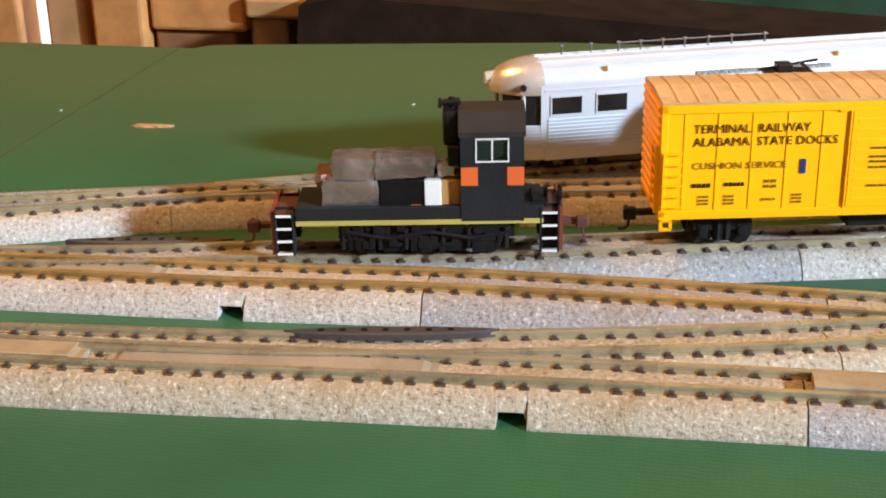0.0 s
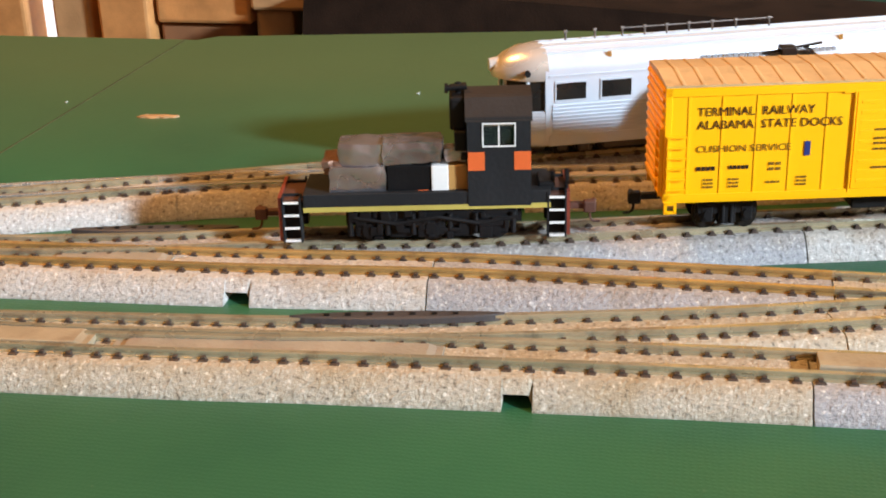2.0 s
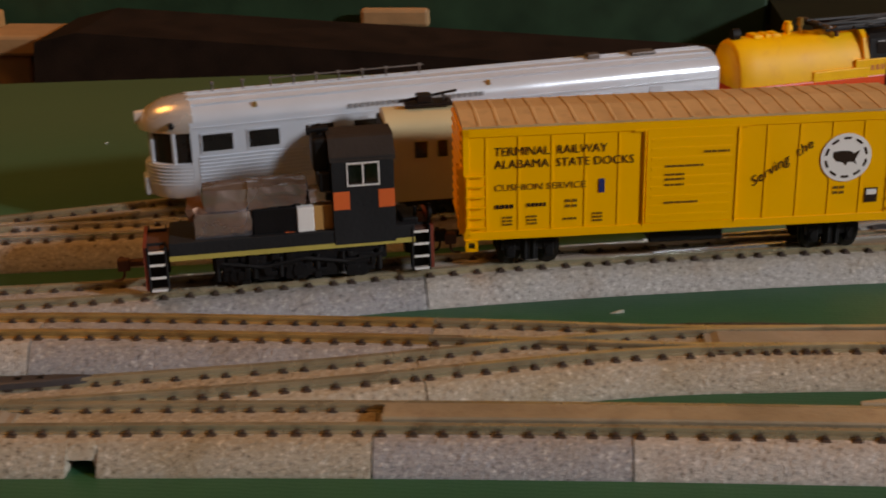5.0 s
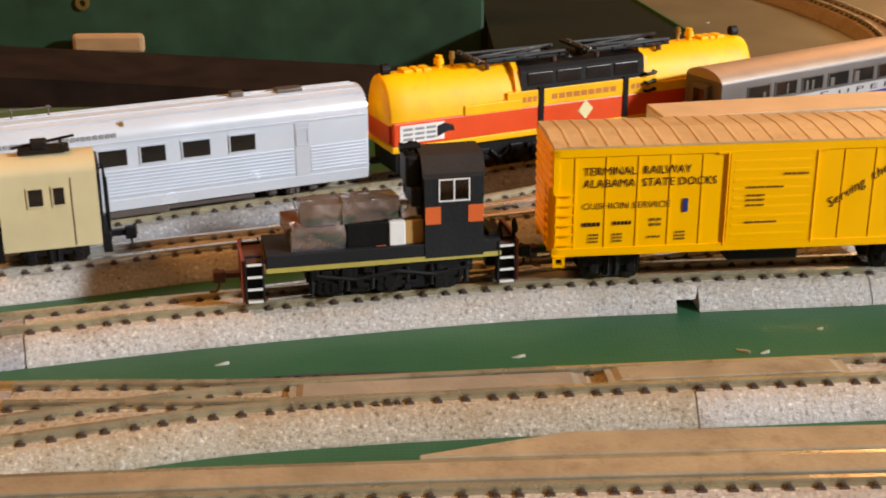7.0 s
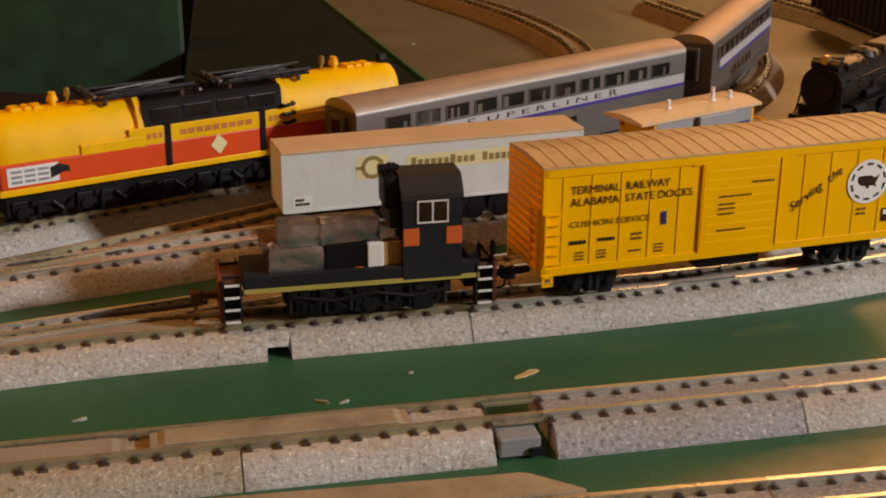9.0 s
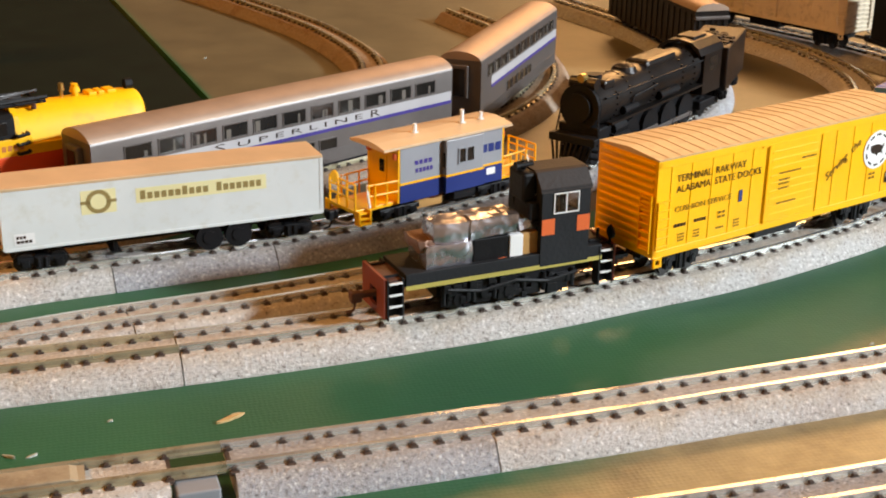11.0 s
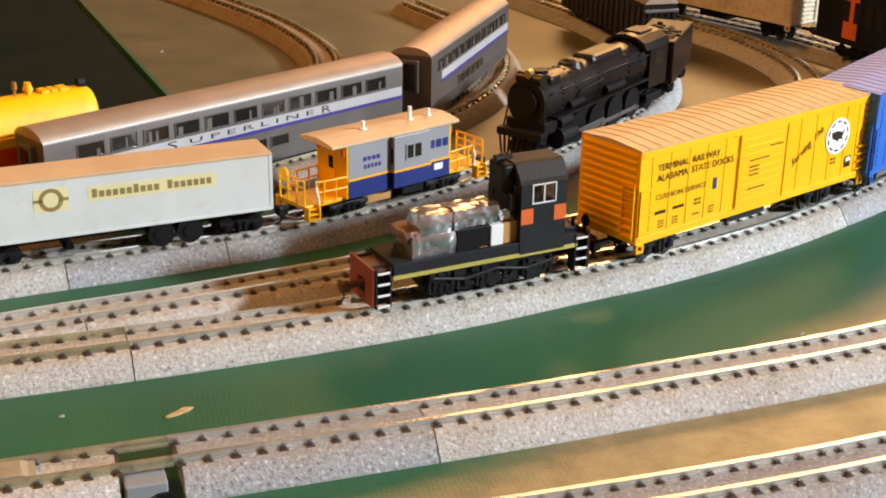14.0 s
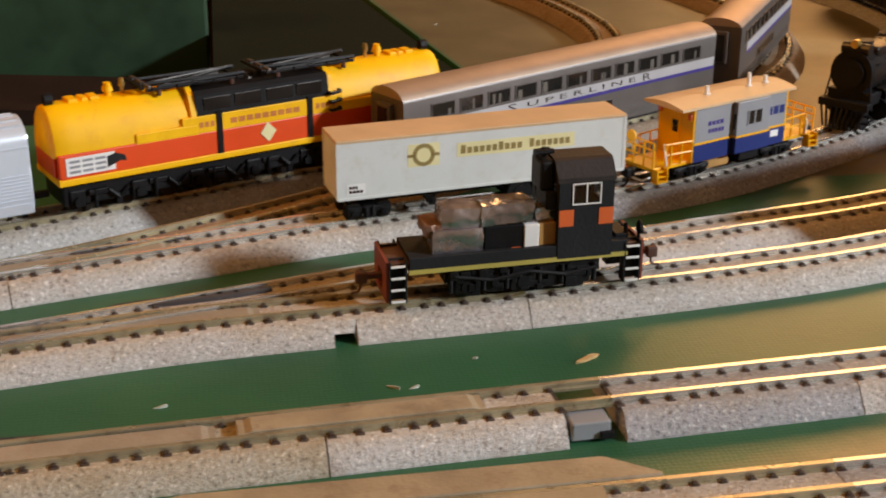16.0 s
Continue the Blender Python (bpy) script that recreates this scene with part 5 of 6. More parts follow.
def rail_trailer(m):
    car = thing("road_trailer", m, "white box trailer on rail wheels with gold lettering", "trailer")
    L, w, z0, z1 = 93.0, 7.8, 7.6, 25.4
    h = L / 2
    body = part("body", Shape().box(-h, h, -w, w, z0, z1, 0.35), TRAILER_W, car)
    part("roof", Shape().box(-h - 0.15, h + 0.15, -w - 0.15, w + 0.15, z1 - 0.7, z1 + 0.25, 0.2), BUFF, body)
    part("side_rail", Shape().box(-h + 0.2, h - 0.2, -w - 0.2, w + 0.2, z0 - 0.4, z0 + 0.5, 0.15), TRAILER_W, body)
    for e in (-1, 1):
        for yy in (-1, 1):
            part("corner_post", Shape().box(*sorted((e * (h - 0.9), e * (h + 0.12))), *sorted((yy * (w - 0.9), yy * (w + 0.12))), z0, z1 - 0.5), TRAILER_W, body)
    y = -w - 0.05
    part("sign_panel", Shape().box(-h + 21.8, -h + 31.6, y - 0.02, y + 0.03, 15.6, 22.6), LEMON, body)
    cx, cz = -h + 26.7, 19.1
    ring = Shape()
    for k in range(20):
        a, b = k * math.tau / 20, (k + 1) * math.tau / 20
        ring.panel([(cx + r * math.cos(t), cz + r * math.sin(t)) for r, t in ((3.5, a), (3.5, b), (2.3, b), (2.3, a))], y - 0.08, y)
    ring.box(cx - 5.0, cx - 2.3, y - 0.08, y, 18.6, 19.5).box(cx + 2.3, cx + 5.0, y - 0.08, y, 18.6, 19.5)
    part("emblem", ring, GOLD, body)
    part("sign_panel", Shape().box(-h + 37.2, -h + 75.5, y - 0.02, y + 0.03, 17.3, 21.7), LEMON, body)
    for word, x0, x1 in ((10, 38.4, 58.6), (7, 60.6, 74.4)):
        step = (x1 - x0) / word
        for k in range(word):
            tall = k == 0 or (word == 10 and k == 6)
            xa, xb, zt = -h + x0 + k * step, -h + x0 + (k + 0.72) * step, 20.9 if tall else 20.2
            part("letter_bar", Shape().box(xa, xb, y - 0.08, y, 18.3, zt), GOLD, body)
    part("label_plate", Shape().box(-h + 3.0, -h + 8.6, y - 0.02, y + 0.03, 9.0, 12.2), WHITE, body)
    bars("small_marking", body, INK, -h + 3.6, 10.7, 2.6, 0.8, y - 0.02, (1, 1, 1), 0.2)
    bars("small_marking", body, INK, -h + 3.6, 9.4, 4.2, 0.8, y - 0.02, (1, 1, 1, 1), 0.2)
    for x in (11.4, 20.2):
        for yy in (-1, 1):
            part("tyre", Shape().tube((x, yy * 4.6, 4.0), (x, yy * 7.6, 4.0), 4.0, 28).tube((x, yy * 7.4, 4.0), (x, yy * 7.9, 4.0), 2.0, 16), BLACK, car)
    part("landing_gear", Shape().box(-16, -15, -5, -4, 2.5, 6.8).box(-16, -15, 4, 5, 2.5, 6.8).box(-17, -14, -5.4, 5.4, 2.2, 2.8), BLACK, car)
    part("chassis", Shape().box(-h + 4, h - 2, -3.4, 3.4, 4.8, 6.6).box(7, 25, -5, 5, 4.4, 6.4), BLACK, car)
    wheel_truck(car, -h + 10.0, 6.0, "rail_bogie")
    wheel_truck(car, h - 10.0, 6.0, "rail_bogie")
    part("brake_hose", Shape().wire([(h + 4, -2, 5), (h + 6, -3.5, 2.6), (h + 9, -4, 1.6), (h + 12, -3, 2.0)], 0.3), WHITE, car)
    return car


def caboose(m):
    car = thing("caboose", m, "grey and blue caboose with yellow ends and railings", "caboose")
    L, w, z0, z1 = 37.0, 8.2, 6.2, 24.0
    h = L / 2
    body = part("body", Shape().box(-h, h, -w, w, z0, z1, 0.2), GREY, car)
    part("lower_band", Shape().box(-h - 0.05, h + 0.05, -w - 0.1, w + 0.1, z0 - 0.4, z0 + 5.4), NAVY, body)
    part("yellow_line", Shape().box(-h - 0.05, h + 0.05, -w - 0.16, w + 0.16, z0 + 5.4, z0 + 6.1), AMBER, body)
    part("roof", Shape().bar([(-w - 0.9, z1 - 0.2), (w + 0.9, z1 - 0.2), (w + 0.8, z1 + 0.6), (w * 0.5, z1 + 1.5), (0, z1 + 1.8), (-w * 0.5, z1 + 1.5), (-w - 0.8, z1 + 0.6)], -h - 6.0, h + 3.0), BUFF, car)
    for x, hh in ((-9, 3.0), (8.0, 4.6), (15.0, 2.6)):
        part("stack", Shape().tube((x, -1.5, z1 + 1.2), (x, -1.5, z1 + 1.5 + hh), 0.6, 10).tube((x, -1.5, z1 + 1), (x, -1.5, z1 + 2), 1.1, 10), WHITE, car)
    for side in (-1, 1):
        y = side * w
        a, b = sorted((y, side * (w + 1.9)))
        bay = part("bay", Shape().box(-3.6, 10.0, a, b, z0 + 0.4, z1 - 0.3, 0.25), GREY, body)
        part("bay_band", Shape().box(-3.65, 10.05, *sorted((y, side * (w + 2.0))), z0 + 0.2, z0 + 5.5), NAVY, bay)
        part("bay_line", Shape().box(-3.7, 10.1, *sorted((y, side * (w + 2.06))), z0 + 5.5, z0 + 6.2), AMBER, bay)
        windows(bay, side * (w + 1.95), [(1.0, 3.2), (3.8, 6.2)], z0 + 9.5, z0 + 14.0, GREY)
        part("bay_end_window", Shape().box(-3.75, -3.5, *sorted((side * (w + 0.5), side * (w + 1.4))), z0 + 8.5, z0 + 13.5), DARKWIN, bay)
        bars("road_mark", body, NAVY, 10.6, z0 + 10.2, 7.2, 2.8, y + side * 0.1 if side > 0 else y - 0.04, (1, 1, 1), 0.5)
        bars("small_marking", body, PURPLE, -13.5, z0 + 11.2, 6.0, 1.4, y - 0.04 if side < 0 else y + 0.1, (1, 1, 1, 1), 0.4)
        bars("small_marking", body, PURPLE, -13.2, z0 + 8.6, 6.0, 1.4, y - 0.04 if side < 0 else y + 0.1, (1, 1, 1, 1, 1), 0.4)
        part("plate", Shape().box(12.6, 15.8, *sorted((y, y + side * 0.2)), z0 + 2.4, z0 + 4.6), WHITE, body)
    for e in (-1, 1):
        wall = part("end_wall", Shape().box(*sorted((e * h, e * (h + 0.6))), -w + 0.1, w - 0.1, z0 - 0.3, z1 - 0.2), AMBER, car, "yellow end wall")
        part("door", Shape().box(*sorted((e * (h + 0.5), e * (h + 0.85))), -2.2, 2.2, z0 + 0.8, z0 + 14), AMBER, wall)
        part("pane", Shape().box(*sorted((e * (h + 0.8), e * (h + 0.95))), -1.2, 1.2, z0 + 8.5, z0 + 12.5), DARKWIN, wall)
        part("marker_lamp", Shape().box(*sorted((e * (h + 0.5), e * (h + 1.4))), -w + 0.6, -w + 2.2, z1 - 4, z1 - 2, 0.2).box(*sorted((e * (h + 0.5), e * (h + 1.4))), w - 2.2, w - 0.6, z1 - 4, z1 - 2, 0.2), ORANGE, wall)
        x0, x1 = sorted((e * h, e * (h + 14.5)))
        plat = part("platform", Shape().box(x0, x1, -w + 1.4, w - 1.4, z0 - 1.0, z0 + 0.2, 0.15), AMBER, car, "yellow end platform")
        xe = e * (h + 14.2)
        for yy in (-w + 1.4, -2.4, 2.4, w - 1.4):
            part("baluster", Shape().tube((xe, yy, z0 - 1), (xe, yy, z0 + 8.5), 0.32, 8), AMBER, plat)
        for zz in (z0 + 3.5, z0 + 6.2, z0 + 8.5):
            part("rail_bar", Shape().tube((xe, -w + 1.4, zz), (xe, w - 1.4, zz), 0.32, 8), AMBER, plat)
        for side in (-1, 1):
            yy = side * (w - 1.4)
            for zz in (z0 + 3.8, z0 + 7.2):
                part("rail_bar", Shape().tube((e * (h + 0.5), side * (w - 0.3), zz), (e * (h + 10), yy, zz), 0.32, 8), AMBER, plat)
            for k in (4, 8, 10):
                part("baluster", Shape().tube((e * (h + k), side * (w - 0.8), z0), (e * (h + k), side * (w - 0.8), z0 + 7.4), 0.3, 8), AMBER, plat)
            part("grab_rail", Shape().wire([(e * (h + 10), yy - side * 0.4, z0 + 7.6), (e * (h + 10.6), yy + side * 1.0, z0 + 4.5), (e * (h + 10), yy + side * 1.1, z0 + 0.5)], 0.3), WHITE, plat)
            s = Shape()
            for k in range(3):
                s.box(*sorted((e * (h + 10.6), e * (h + 14.2))), *sorted((side * (w - 1.6), side * (w + 0.3 + k * 0.5))), z0 - 4.2 + (2 - k) * 1.6, z0 - 3.7 + (2 - k) * 1.6)
            s.box(*sorted((e * (h + 10.4), e * (h + 10.8))), *sorted((side * (w - 1.6), side * (w + 1.2))), z0 - 4.4, z0 + 0.2).box(*sorted((e * (h + 14.0), e * (h + 14.4))), *sorted((side * (w - 1.6), side * (w + 1.2))), z0 - 4.4, z0 + 0.2)
            part("stairs", s, AMBER, plat)
        wheel_truck(car, e * (h - 1.0))
        coupler(car, e * (h + 12), e)
    part("brake_wheel", Shape().tube((-h - 14.6, 3, z0 + 9), (-h - 15.1, 3, z0 + 9), 2.0, 14), AMBER, car)
    part("equipment_box", Shape().box(-12, -2, -6, 6, 1.6, 5.2, 0.3), TANBLK, car)
    part("underframe", Shape().box(-h + 3, h - 3, -3, 3, 3, 5.5).box(2, 10, -6.5, 6.5, 1.8, 5.2, 0.3), BLACK, car)
    return car


def steam_loco(m):
    car = thing("steam_locomotive", m, "black steam locomotive with copper-lit boiler and brass headlamp", "locomotive")
    # front of the engine points to -x
    boiler = part("boiler", Shape().tube((-36, 0, 17.5), (28, 0, 17.6), 7.0, 28, 7.6), SOOT, car, smooth=40)
    part("smokebox_front", Shape().tube((-37.4, 0, 17.5), (-35.8, 0, 17.5), 6.9, 28).tube((-38.6, 0, 17.5), (-37, 0, 17.5), 4.4, 24), BLACK, boiler)
    part("headlamp", Shape().tube((-37.4, 0, 26.2), (-35.2, 0, 26.2), 1.25, 16).box(-36.8, -35.4, -0.6, 0.6, 23, 25.6), BRASS, boiler)
    part("chimney", Shape().tube((-30, 0, 23), (-30, 0, 26.2), 2.2, 16, 2.6), BLACK, boiler)
    part("steam_dome", Shape().tube((-12, 0, 23), (-12, 0, 25.4), 4.4, 18, 3.6).tube((-12, 0, 25.3), (-12, 0, 26.2), 3.6, 18, 1.4), SOOT, boiler)
    part("sand_dome", Shape().box(-5, 15, -4.4, 4.4, 22.0, 25.9, 1.6), SOOT, boiler)
    part("feedwater_heater", Shape().tube((-35, -4.5, 24.3), (-35, 4.5, 24.3), 1.9, 14).box(-32, -26, -5.5, 5.5, 22, 25, 0.8), SOOT, boiler)
    for x in (-27, -19, -5, 14, 22):
        s = Shape()
        n = 24
        for k in range(n):
            a, b = k * math.tau / n, (k + 1) * math.tau / n
            r = 7.0 + (x + 36) / 64 * 0.75
            s.box(x - 0.25, x + 0.25, math.sin(a) * r - 0.5, math.sin(a) * r + 0.5, 17.6 + math.cos(a) * r - 0.35, 17.6 + math.cos(a) * r + 0.1)
        part("boiler_band", s, SOOT, boiler)
    cab = part("cab", Shape().box(27, 40, -8.4, -7.8, 9, 22.8).box(27, 40, 7.8, 8.4, 9, 22.8).box(27, 27.8, -8.4, 8.4, 9, 23).bar([(-8.6, 22.6), (-7.4, 24.8), (-4.4, 26.6), (0, 27.3), (4.4, 26.6), (7.4, 24.8), (8.6, 22.6), (7.8, 22.6), (4.0, 25.8), (0, 26.5), (-4.0, 25.8), (-7.8, 22.6)], 24, 41), SOOT, car)
    part("roof_hatch", Shape().box(28, 37, -3.4, 3.4, 26.6, 27.7, 0.4), SOOT, cab)
    part("pane", Shape().box(31, 37, -8.5, -8.3, 16.5, 21).box(31, 37, 8.3, 8.5, 16.5, 21), DARKWIN, cab)
    for side in (-1, 1):
        run = part("running_board", Shape().box(-32, 28, *sorted((side * 6.2, side * 8.6)), 12.2, 12.9), SOOT, car)
        s = Shape().wire([(-34, side * 7.2, 20.5), (0, side * 8.0, 21.0), (26, side * 8.4, 21.0)], 0.28)
        for x in (-28, -14, 0, 12):
            s.tube((x, side * 6.6, 20.4), (x, side * 8.0, 20.8), 0.3, 6)
        s.wire([(-20, side * 7.2, 13), (-18, side * 7.8, 18), (-4, side * 8.0, 19)], 0.35)
        s.tube((-2, side * 7.6, 14.8), (10, side * 7.6, 14.8), 1.4, 12).tube((-24, side * 7.4, 14.8), (-16, side * 7.4, 14.8), 1.3, 12)
        part("piping", s, BLACK, run)
        part("cylinder", Shape().tube((-31, side * 7.2, 6.0), (-22, side * 7.2, 6.0), 3.4, 18).tube((-30, side * 7.0, 10.4), (-23, side * 7.0, 10.4), 2.0, 14), BLACK, car)
        for x in (-14, -2, 10, 22):
            wv = Shape().tube((x, side * 4.2, 5.0), (x, side * 5.4, 5.0), 5.0, 26)
            dv = part("driving_wheel", wv, BLACK, car)
            part("crank_pin", Shape().tube((x + 1.5, side * 5.4, 3.4), (x + 1.5, side * 6.8, 3.4), 0.8, 8), STEEL, dv)
        rod = part("side_rod", Shape().box(-13.5, 24.5, *sorted((side * 6.0, side * 6.6)), 2.7, 4.1, 0.2).box(-22, 0, *sorted((side * 6.7, side * 7.2)), 4.2, 5.4, 0.2), STEEL, car)
    part("frame", Shape().box(-34, 36, -3.8, 3.8, 3.2, 12.4).box(-37, -30, -7.4, 7.4, 8.0, 12.0, 0.4), BLACK, car)
    pil = Shape().box(-41, -37, -8.2, 8.2, 7.2, 9.6, 0.3)
    slats = []
    for k in range(9):
        y = -7.2 + k * 1.8
        slats.append(Shape().wire([(-40.5, y, 7.4), (-43.5 + abs(y) * 0.25, y * 0.75, 1.2)], 0.4))
    pil.wire([(-38, -7.6, 9), (-37, -6.5, 17)], 0.3).wire([(-38, 7.6, 9), (-37, 6.5, 17)], 0.3)
    for k in range(3):
        pil.box(-39.5, -38.0, -8.6, -6.0, 3.0 + k * 2.2, 3.5 + k * 2.2)
    pilot = part("pilot", pil, BLACK, car)
    for slat in slats:
        part("pilot_slat", slat, BLACK, pilot)
    part("pilot_truck", Shape().tube((-35, -5.2, 3), (-35, 5.2, 3), 3.0, 18), BLACK, car)
    # trailing truck
    part("trailing_truck", Shape().tube((34, -5.2, 3.4), (34, 5.2, 3.4), 3.4, 18).box(29, 40, -7.2, 7.2, 3, 6, 0.4), BLACK, car)
    return car


def tender(m):
    car = thing("tender", m, "black locomotive tender with coal load", "tender")
    part("tank", Shape().box(-28, 28, -8.2, 8.2, 5.5, 21.5, 0.6), SOOT, car)
    s = Shape()
    for k in range(60):
        x, y = random.uniform(-24, 8), random.uniform(-6, 6)
        r = random.uniform(1.0, 2.2)
        s.box(x - r, x + r, y - r, y + r, 20.5, 21.6 + random.uniform(0.3, 2.5) * (1 - abs(y) / 8), 0.4)
    tagged(part("coal", s, BLACK, car), "rough coal load")
    for x in (-17, 17):
        wheel_truck(car, x)
    return car


def short_railcar(m):
    car = thing("short_railcar", m, "short cream railcar with roof gear and black end beams", "railcar")
    h, w = 12.5, 7.6
    body = part("body", Shape().bar(body_profile(w, 4.5, 22.0, 3.6), -h, h), CREAM, car, smooth=35)
    for side in (-1, 1):
        windows(body, side * w, [(-5.0, -1.4), (1.2, 4.0)], 15.0, 19.0, CREAM)
        part("door_line", Shape().box(5.6, 5.9, *sorted((side * w, side * (w + 0.1))), 5, 21), RUST, body)
    for e in (-1, 1):
        part("end_beam", Shape().box(*sorted((e * h, e * (h + 2.4))), -7.4, 7.4, 2.2, 7.0, 0.3).tube((e * (h + 2.2), -6, 5), (e * (h + 2.2), -6, 20), 0.4).tube((e * (h + 2.2), 6, 5), (e * (h + 2.2), 6, 20), 0.4).box(*sorted((e * (h - 0.1), e * (h + 0.9))), -7.3, 7.3, 4, 23, 0.3), BLACK, car)
        coupler(car, e * (h + 1.5), e)
    part("roof_gear", Shape().box(-6.5, 6.5, -3, 3, 26.0, 26.8, 0.2).box(-3.2, 1.0, -2, 2, 26.6, 28.6, 0.3).wire([(-8, 0, 27), (8, 0, 29.0)], 0.35).tube((4.5, -3, 27.6), (4.5, 3, 27.6), 0.5), SOOT, body)
    wheel_truck(car, 0, axles=(-6, 6))
    return car


def fittings():
    """Moulded inserts between and beside the rails at the turnouts, and the rerailing ramp."""
    def insert(x0, y0, x1, y1, up=0.0):
        d = Vector((x1 - x0, y1 - y0))
        L = d.length
        t = thing("turnout_insert", mm((x0 + x1) / 2, (y0 + y1) / 2, up, 0, 0, math.degrees(math.atan2(d.y, d.x))), "dark grey lens-shaped moulded turnout insert", "track fitting", "turnout inserts")
        up, n = [], 14
        for k in range(n + 1):
            u = k / n
            up.append((-L / 2 + u * L, 1.9 * math.sin(math.pi * u) ** 0.6 + 0.15))
        ring = up + [(x, -y) for x, y in up[::-1]]
        part("insert_plate", Shape().sweep([[(x, y, 5.6) for x, y in ring], [(x, y, 6.9) for x, y in ring], [(x, y * 0.8, 7.15) for x, y in ring]]), INSERT, t)
        s = Shape()
        for k in range(7):
            s.box(-L / 2 + L * (0.16 + k * 0.1), -L / 2 + L * (0.16 + k * 0.1) + 1.2, -0.5, 0.5, 7.0, 7.35)
        part("insert_rib", s, BLACK, t)

    def infill(key, x0, x1, half, z, material, label):
        pl = [p for p in LINE[key] if x0 <= p.x <= x1]
        rings = []
        for i, p in enumerate(pl):
            d = (pl[min(i + 1, len(pl) - 1)] - pl[max(i - 1, 0)]).normalized()
            n = Vector((-d.y, d.x))
            zz = z if 1 < i < len(pl) - 2 else z - 0.5
            rings.append([(p.x + n.x * u, p.y + n.y * u, w) for u, w in ((-half, 5.6), (-half, zz - 0.2), (-half + 0.3, zz), (half - 0.3, zz), (half, zz - 0.2), (half, 5.6))])
        tagged(part("track_infill", Shape().sweep(rings), material), label, "track fitting", "track infills")

    insert(-51, 16.6, -6, 24.9, 0.75)
    insert(-123, 59, -81, 67)
    insert(160, 126, 202, 132)
    insert(148, 164, 184, 176)
    insert(112, 58.5, 154, 60.5)
    infill("t1", -330, -88, 3.2, 7.7, PLANK, "tan moulded plank between the rails")
    infill("t1", -86, -15, 3.2, 6.7, PLANK_P, "weathered tan infill between the rails")
    infill("t2", -122, -90, 3.2, 6.7, PLANK_P, "weathered tan infill between the rails")
    infill("t2", 122, 188, 3.2, 7.2, PLANK_P, "weathered tan infill between the rails")
    infill("t2", 190, 246, 3.3, 7.9, PLANK, "tan moulded plank between the rails")
    infill("t3", 132, 199, 3.2, 6.8, PLANK_P, "weathered tan infill between the rails")
    infill("t4", 110, 176, 3.2, 6.8, PLANK_P, "weathered tan infill between the rails")
    # rerailing ramp on the nearest track
    ramp_ob = thing("rerailing_ramp", Matrix.Identity(4), "tan plastic rerailing ramp laid along the track", "track fitting")
    for lo, hi, xa, xb, z in ((-3.1, 3.1, 57, 262, 8.2), (5.6, 14.5, 150, 275, 7.9)):
        pl = [p for p in LINE["t1"] if xa <= p.x <= xb]
        rings = []
        for i, p in enumerate(pl):
            d = (pl[min(i + 1, len(pl) - 1)] - pl[max(i - 1, 0)]).normalized()
            n = Vector((-d.y, d.x))
            e = min(1.0, min(i, (len(pl) - 1 - i) * 3) / 20.0) if lo > 0 else 1.0
            b = hi * e + (lo + 1.0) * (1 - e)
            rings.append([(p.x + n.x * u, p.y + n.y * u, w) for u, w in ((lo, 5.0), (lo, z - 0.4), (lo + 0.25, z), (b - 0.25, z), (b, z - 0.4), (b, 3.0 if lo > 0 else 5.0))])
        part("ramp_plank", Shape().sweep(rings), PLANK, ramp_ob)
    # grey end piece in the gap of the second track
    t = thing("track_connector", mm(267.5, 54.0, 0, 0, 0, 4), "grey plastic connector block between roadbed ends", "track fitting")
    part("connector_body", Shape().box(-4.5, 4.5, -2, 8, 0.6, 5.0, 0.4), GREY, t)
    part("connector_tab", Shape().box(2.0, 5.2, -2.8, -1.6, 0.8, 2.6, 0.2), BLACK, t)
    # loose bits on the table
    FLAKE = mat("dull_paint_flake", (0.42, 0.44, 0.38), 0.7, vary=0.2, bump=0.1)

    def chip(name, x, y, L, W, rz, material, label, cat):
        up = [(-L / 2 + L * k / 9, W / 2 * (math.sin(math.pi * k / 9) ** 0.5) * random.uniform(0.6, 1.0) + 0.05) for k in range(10)]
        dn = [(a, -W / 2 * (math.sin(math.pi * k / 9) ** 0.5) * random.uniform(0.6, 1.0) - 0.05) for k, (a, _) in enumerate(up)]
        ring = up + dn[::-1]
        tagged(part(name, Shape().sweep([[(a, b, 0.05) for a, b in ring], [(a * 0.98, b * 0.9, 0.5 + 0.25 * math.sin(a)) for a, b in ring]]), material, at=mm(x, y, 0, 0, 0, rz)), label, cat)
    chip("dry_leaf", 277.5, 91.5, 8.0, 1.9, 30, LEAF, "small curled dry tan leaf on the green table", "leaf")
    chip("wood_splinter", -151.5, 177, 15, 4.2, 8, WOOD_P, "pale flat wood splinter on the green table", "splinter")
    for x, y, L, rz in ((228, 84, 4.5, -40), (233, 83, 3, 20), (174, 82.5, 4.0, 10), (104, 80.5, 4.0, 15), (250, 96, 1.6, 0), (-70, 215, 1.5, 30), (-192, 190, 1.6, 0), (300, 470, 2.2, 0), (448, 97, 1.8, 20)):
        chip("paint_flake", x, y, L * 0.85, 0.7, rz, FLAKE, "tiny white paint flake on the table", "flake")


PLANK_P = mat("weathered_tan_plank", (0.29, 0.25, 0.19), 0.7, vary=0.25, bump=0.25, dirt=(0.26, 0.18, 0.13))
fittings()


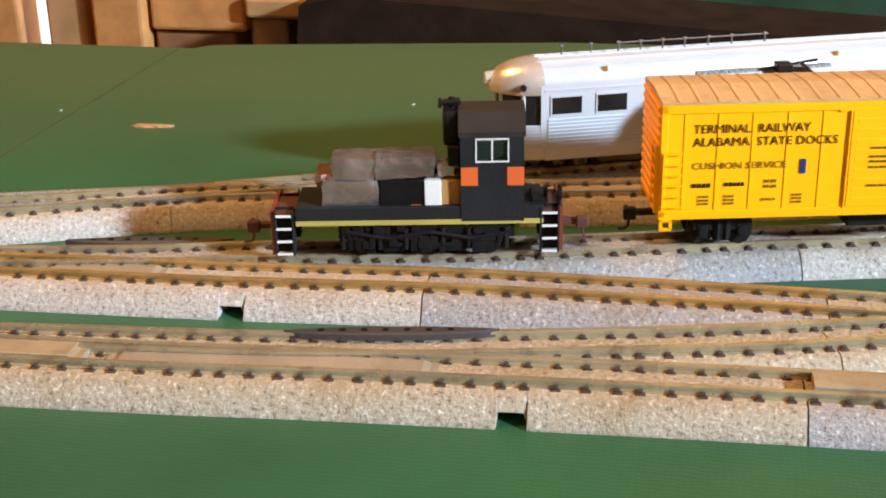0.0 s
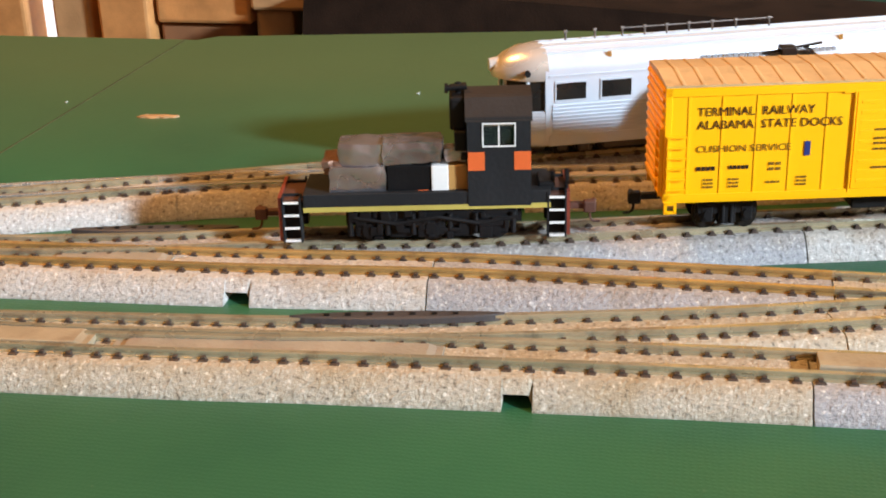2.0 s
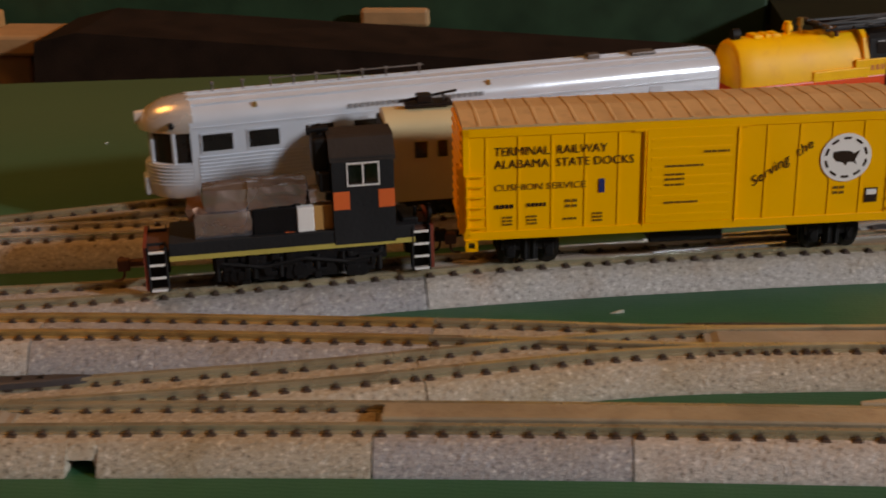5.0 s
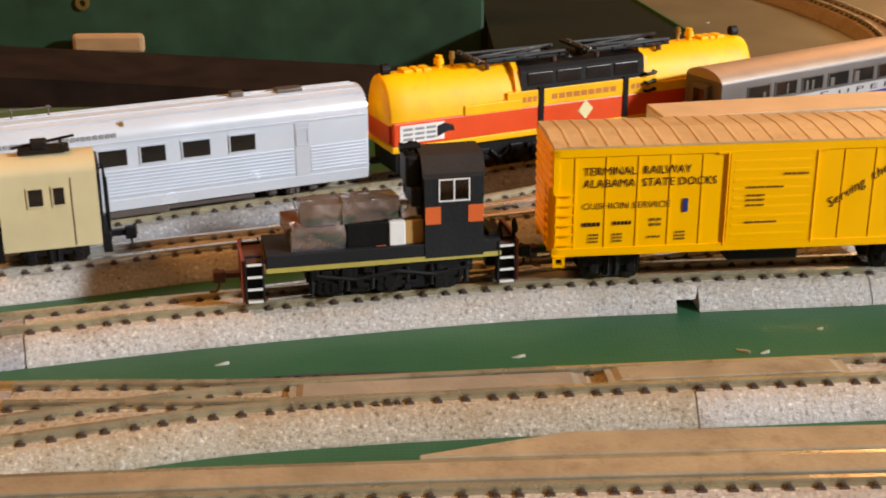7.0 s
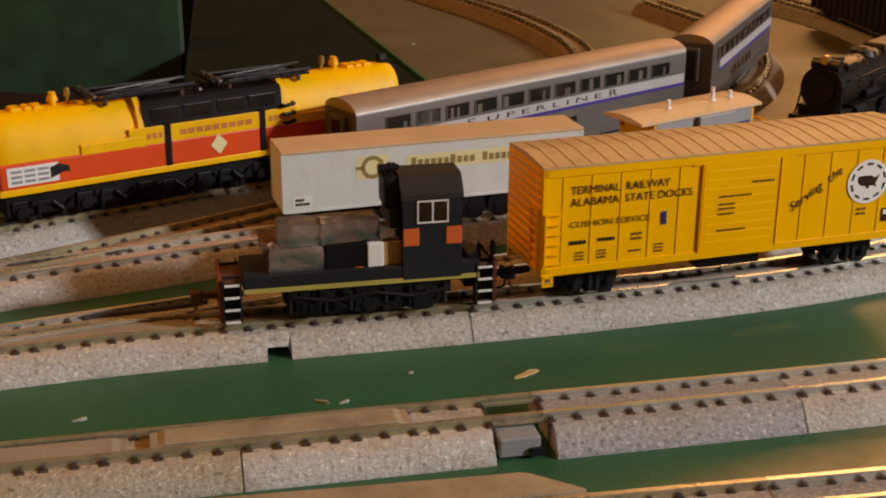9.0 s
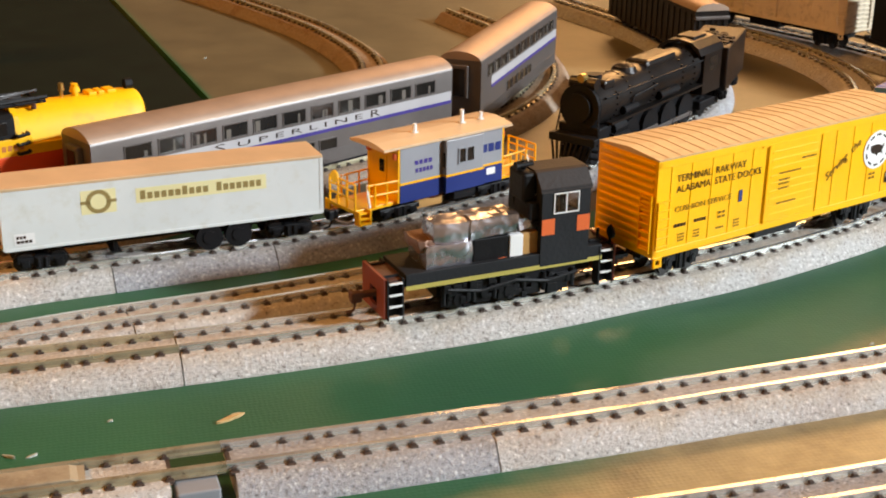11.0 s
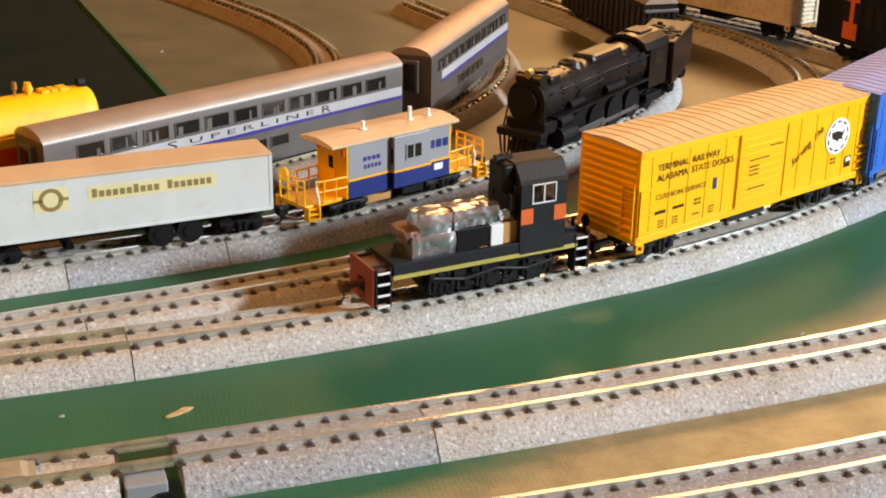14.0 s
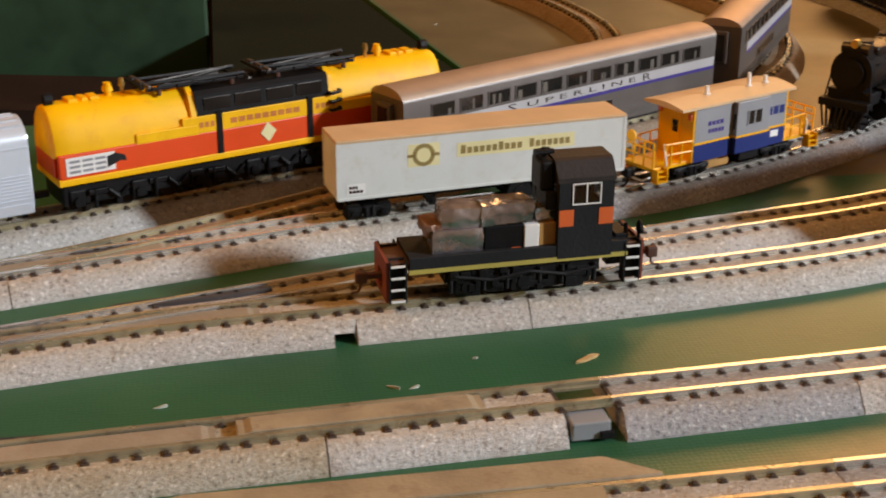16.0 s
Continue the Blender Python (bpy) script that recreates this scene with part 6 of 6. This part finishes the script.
def baggage_car(m):
    car = thing("baggage_car", m, "dark riveted steel car with copper-lit round roof behind the tender", "passenger car", "passenger cars")
    L, w = 104.0, 8.8
    h = L / 2
    body = part("body", Shape().bar(body_profile(w, 3.0, 22.5, 4.6), -h, h), SOOT, car, smooth=35)
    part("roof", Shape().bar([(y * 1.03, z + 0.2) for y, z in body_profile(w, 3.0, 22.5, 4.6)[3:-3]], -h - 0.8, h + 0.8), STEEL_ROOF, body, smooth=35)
    part("end_sill", Shape().box(-h - 1.6, -h + 0.2, -w - 0.2, w + 0.2, 19.6, 21.2, 0.3), STEEL, body)
    for side in (-1, 1):
        for k in range(16):
            x = -h + 3 + k * 6.4
            part("side_rib", Shape().box(x, x + 1.0, *sorted((side * w, side * (w + 0.5))), 3.4, 22.0, 0.12), SOOT, body)
    for k in range(-2, 3):
        part("end_rib", Shape().box(-h - 0.7, -h + 0.1, k * 3.2 - 0.4, k * 3.2 + 0.4, 3.4, 19.4, 0.12), SOOT, body)
    for e in (-1, 1):
        wheel_truck(car, e * (h - 17))
        coupler(car, e * (h - 1), e)
    return car


def diesel(m):
    car = thing("diesel_locomotive", m, "black diesel locomotive with broad orange band on the far curve", "locomotive")
    part("body", Shape().box(-48, 54, -8.6, 8.6, 9, 34, 0.8), BLACK, car)
    part("band", Shape().box(24, 34, -8.75, 8.75, 10, 33), ORANGE, car)
    part("sill", Shape().box(-49, 55, -9, 9, 7, 9.2, 0.3), BLACK, car)
    for k in range(6):
        part("louvre", Shape().box(-10 + k * 8, -5 + k * 8, 8.5, 8.9, 18, 28, 0.2), CHAR, car)
    for e in (-1, 1):
        wheel_truck(car, e * 30, axles=(-8, 0, 8))
    return car


# ---- the trains on their tracks ----
def box_pose(x):
    """The yellow boxcar's pose; it swings out a little on the tightening curve."""
    return on_track("t3", x + 1.8, 2.2 * min(1.0, max(0.0, (x - 340) / 115)), reach=36)


sized(1.0, 1.0, 1.2, observation_car, on_track("t5", 53, reach=55))
sized(1.0, 1.1, 1.3, electric_loco, on_track("t5", 200.7, reach=40))
double_deck_coach(on_track("t6", 309, reach=50))
sized(0.75, 1.0, 1.0, double_deck_coach, mm(417, 347, RAIL_TOP, 0, 0, 57), False)
rail_trailer(on_track("t4", 268, reach=35))
sized(1.14, 1.0, 1.0, caboose, on_track("t4", 356.5, reach=18))
sized(1.25, 1.15, 1.2, steam_loco, on_track("t4", 451, reach=20))
sized(0.8, 1.15, 1.15, tender, mm(508, 333, RAIL_TOP, 0, 0, 55))
baggage_car(mm(531, 443, RAIL_TOP, 0, 0, 92))
sized(1.0, 1.0, 1.15, short_railcar, on_track("t4", 53))
boxcar(on_track("t3", 549, reach=36), BLUE, BLUE, "bright blue boxcar coupled behind the yellow one", False)
boxcar(mm(594, 446, RAIL_TOP, 0, 0, 114), GREYBOX, GREYBOX, "oatmeal weathered boxcar on the far curve", False)
diesel(mm(629, 331, RAIL_TOP, 0, 0, 98))
YELLOW_CAR = sized(1.035, 1.0, 1.0, boxcar, box_pose(BOX_ROWS[0][1]), YELLOW, YELLOW_D, "yellow boxcar with black lettering and brown ribbed roof")
SHUNTER = shunter(on_track("t3", LOCO_ROWS[0][1], reach=15))

# ---- roadbed, rails and ties ----
track("t1", (-190, 55, 104, 310), (BAL_BEIGE, BAL_BEIGE, BAL_GREY, BAL_LIGHT, BAL_GREY), (RAIL, RAIL, RAIL, RAIL, RAIL_B), 0.0, (0,))
track("t2", (-200, -28, 62, 208, 272, 331, 470), (BAL_BEIGE, BAL_LIGHT, BAL_GREY, BAL_BEIGE, BAL_WORN, BAL_GREY, BAL_LIGHT, BAL_LIGHT), (RAIL, RAIL_O, RAIL_O, RAIL, RAIL, RAIL_B), 0.1, (-72, 105), (262.5, 274.5))
track("cross", (60,), (BAL_BEIGE, BAL_BEIGE), (RAIL,), -0.15)
track("t3", (-150, 55, 266, 500), (BAL_BEIGE, BAL_GREY, BAL_LIGHT, BAL_LIGHT, BAL_GREY), (RAIL, RAIL, RAIL, RAIL_B, RAIL_B), 0.2, (219,))
track("t3b", (255,), (BAL_LIGHT, BAL_LIGHT), (RAIL_B,), 0.05, (188,))
track("t4", (-110, 130, 250, 298), (BAL_LIGHT, BAL_LIGHT, BAL_LIGHT, BAL_GREY, BAL_GREY), (RAIL_B,), 0.15, (-20,))
track("t5", (-60, 110, 270), (BAL_LIGHT, BAL_GREY, BAL_LIGHT, BAL_BROWN), (RAIL,), 0.0)
track("t6", (), (BAL_BROWN,), (RAIL,), -0.05)


def motions():
    walk(YELLOW_CAR, [(t, box_pose(x)) for t, x in BOX_ROWS])
    walk(SHUNTER, [(t, on_track("t3", x, reach=15)) for t, x in LOCO_ROWS])


motions()
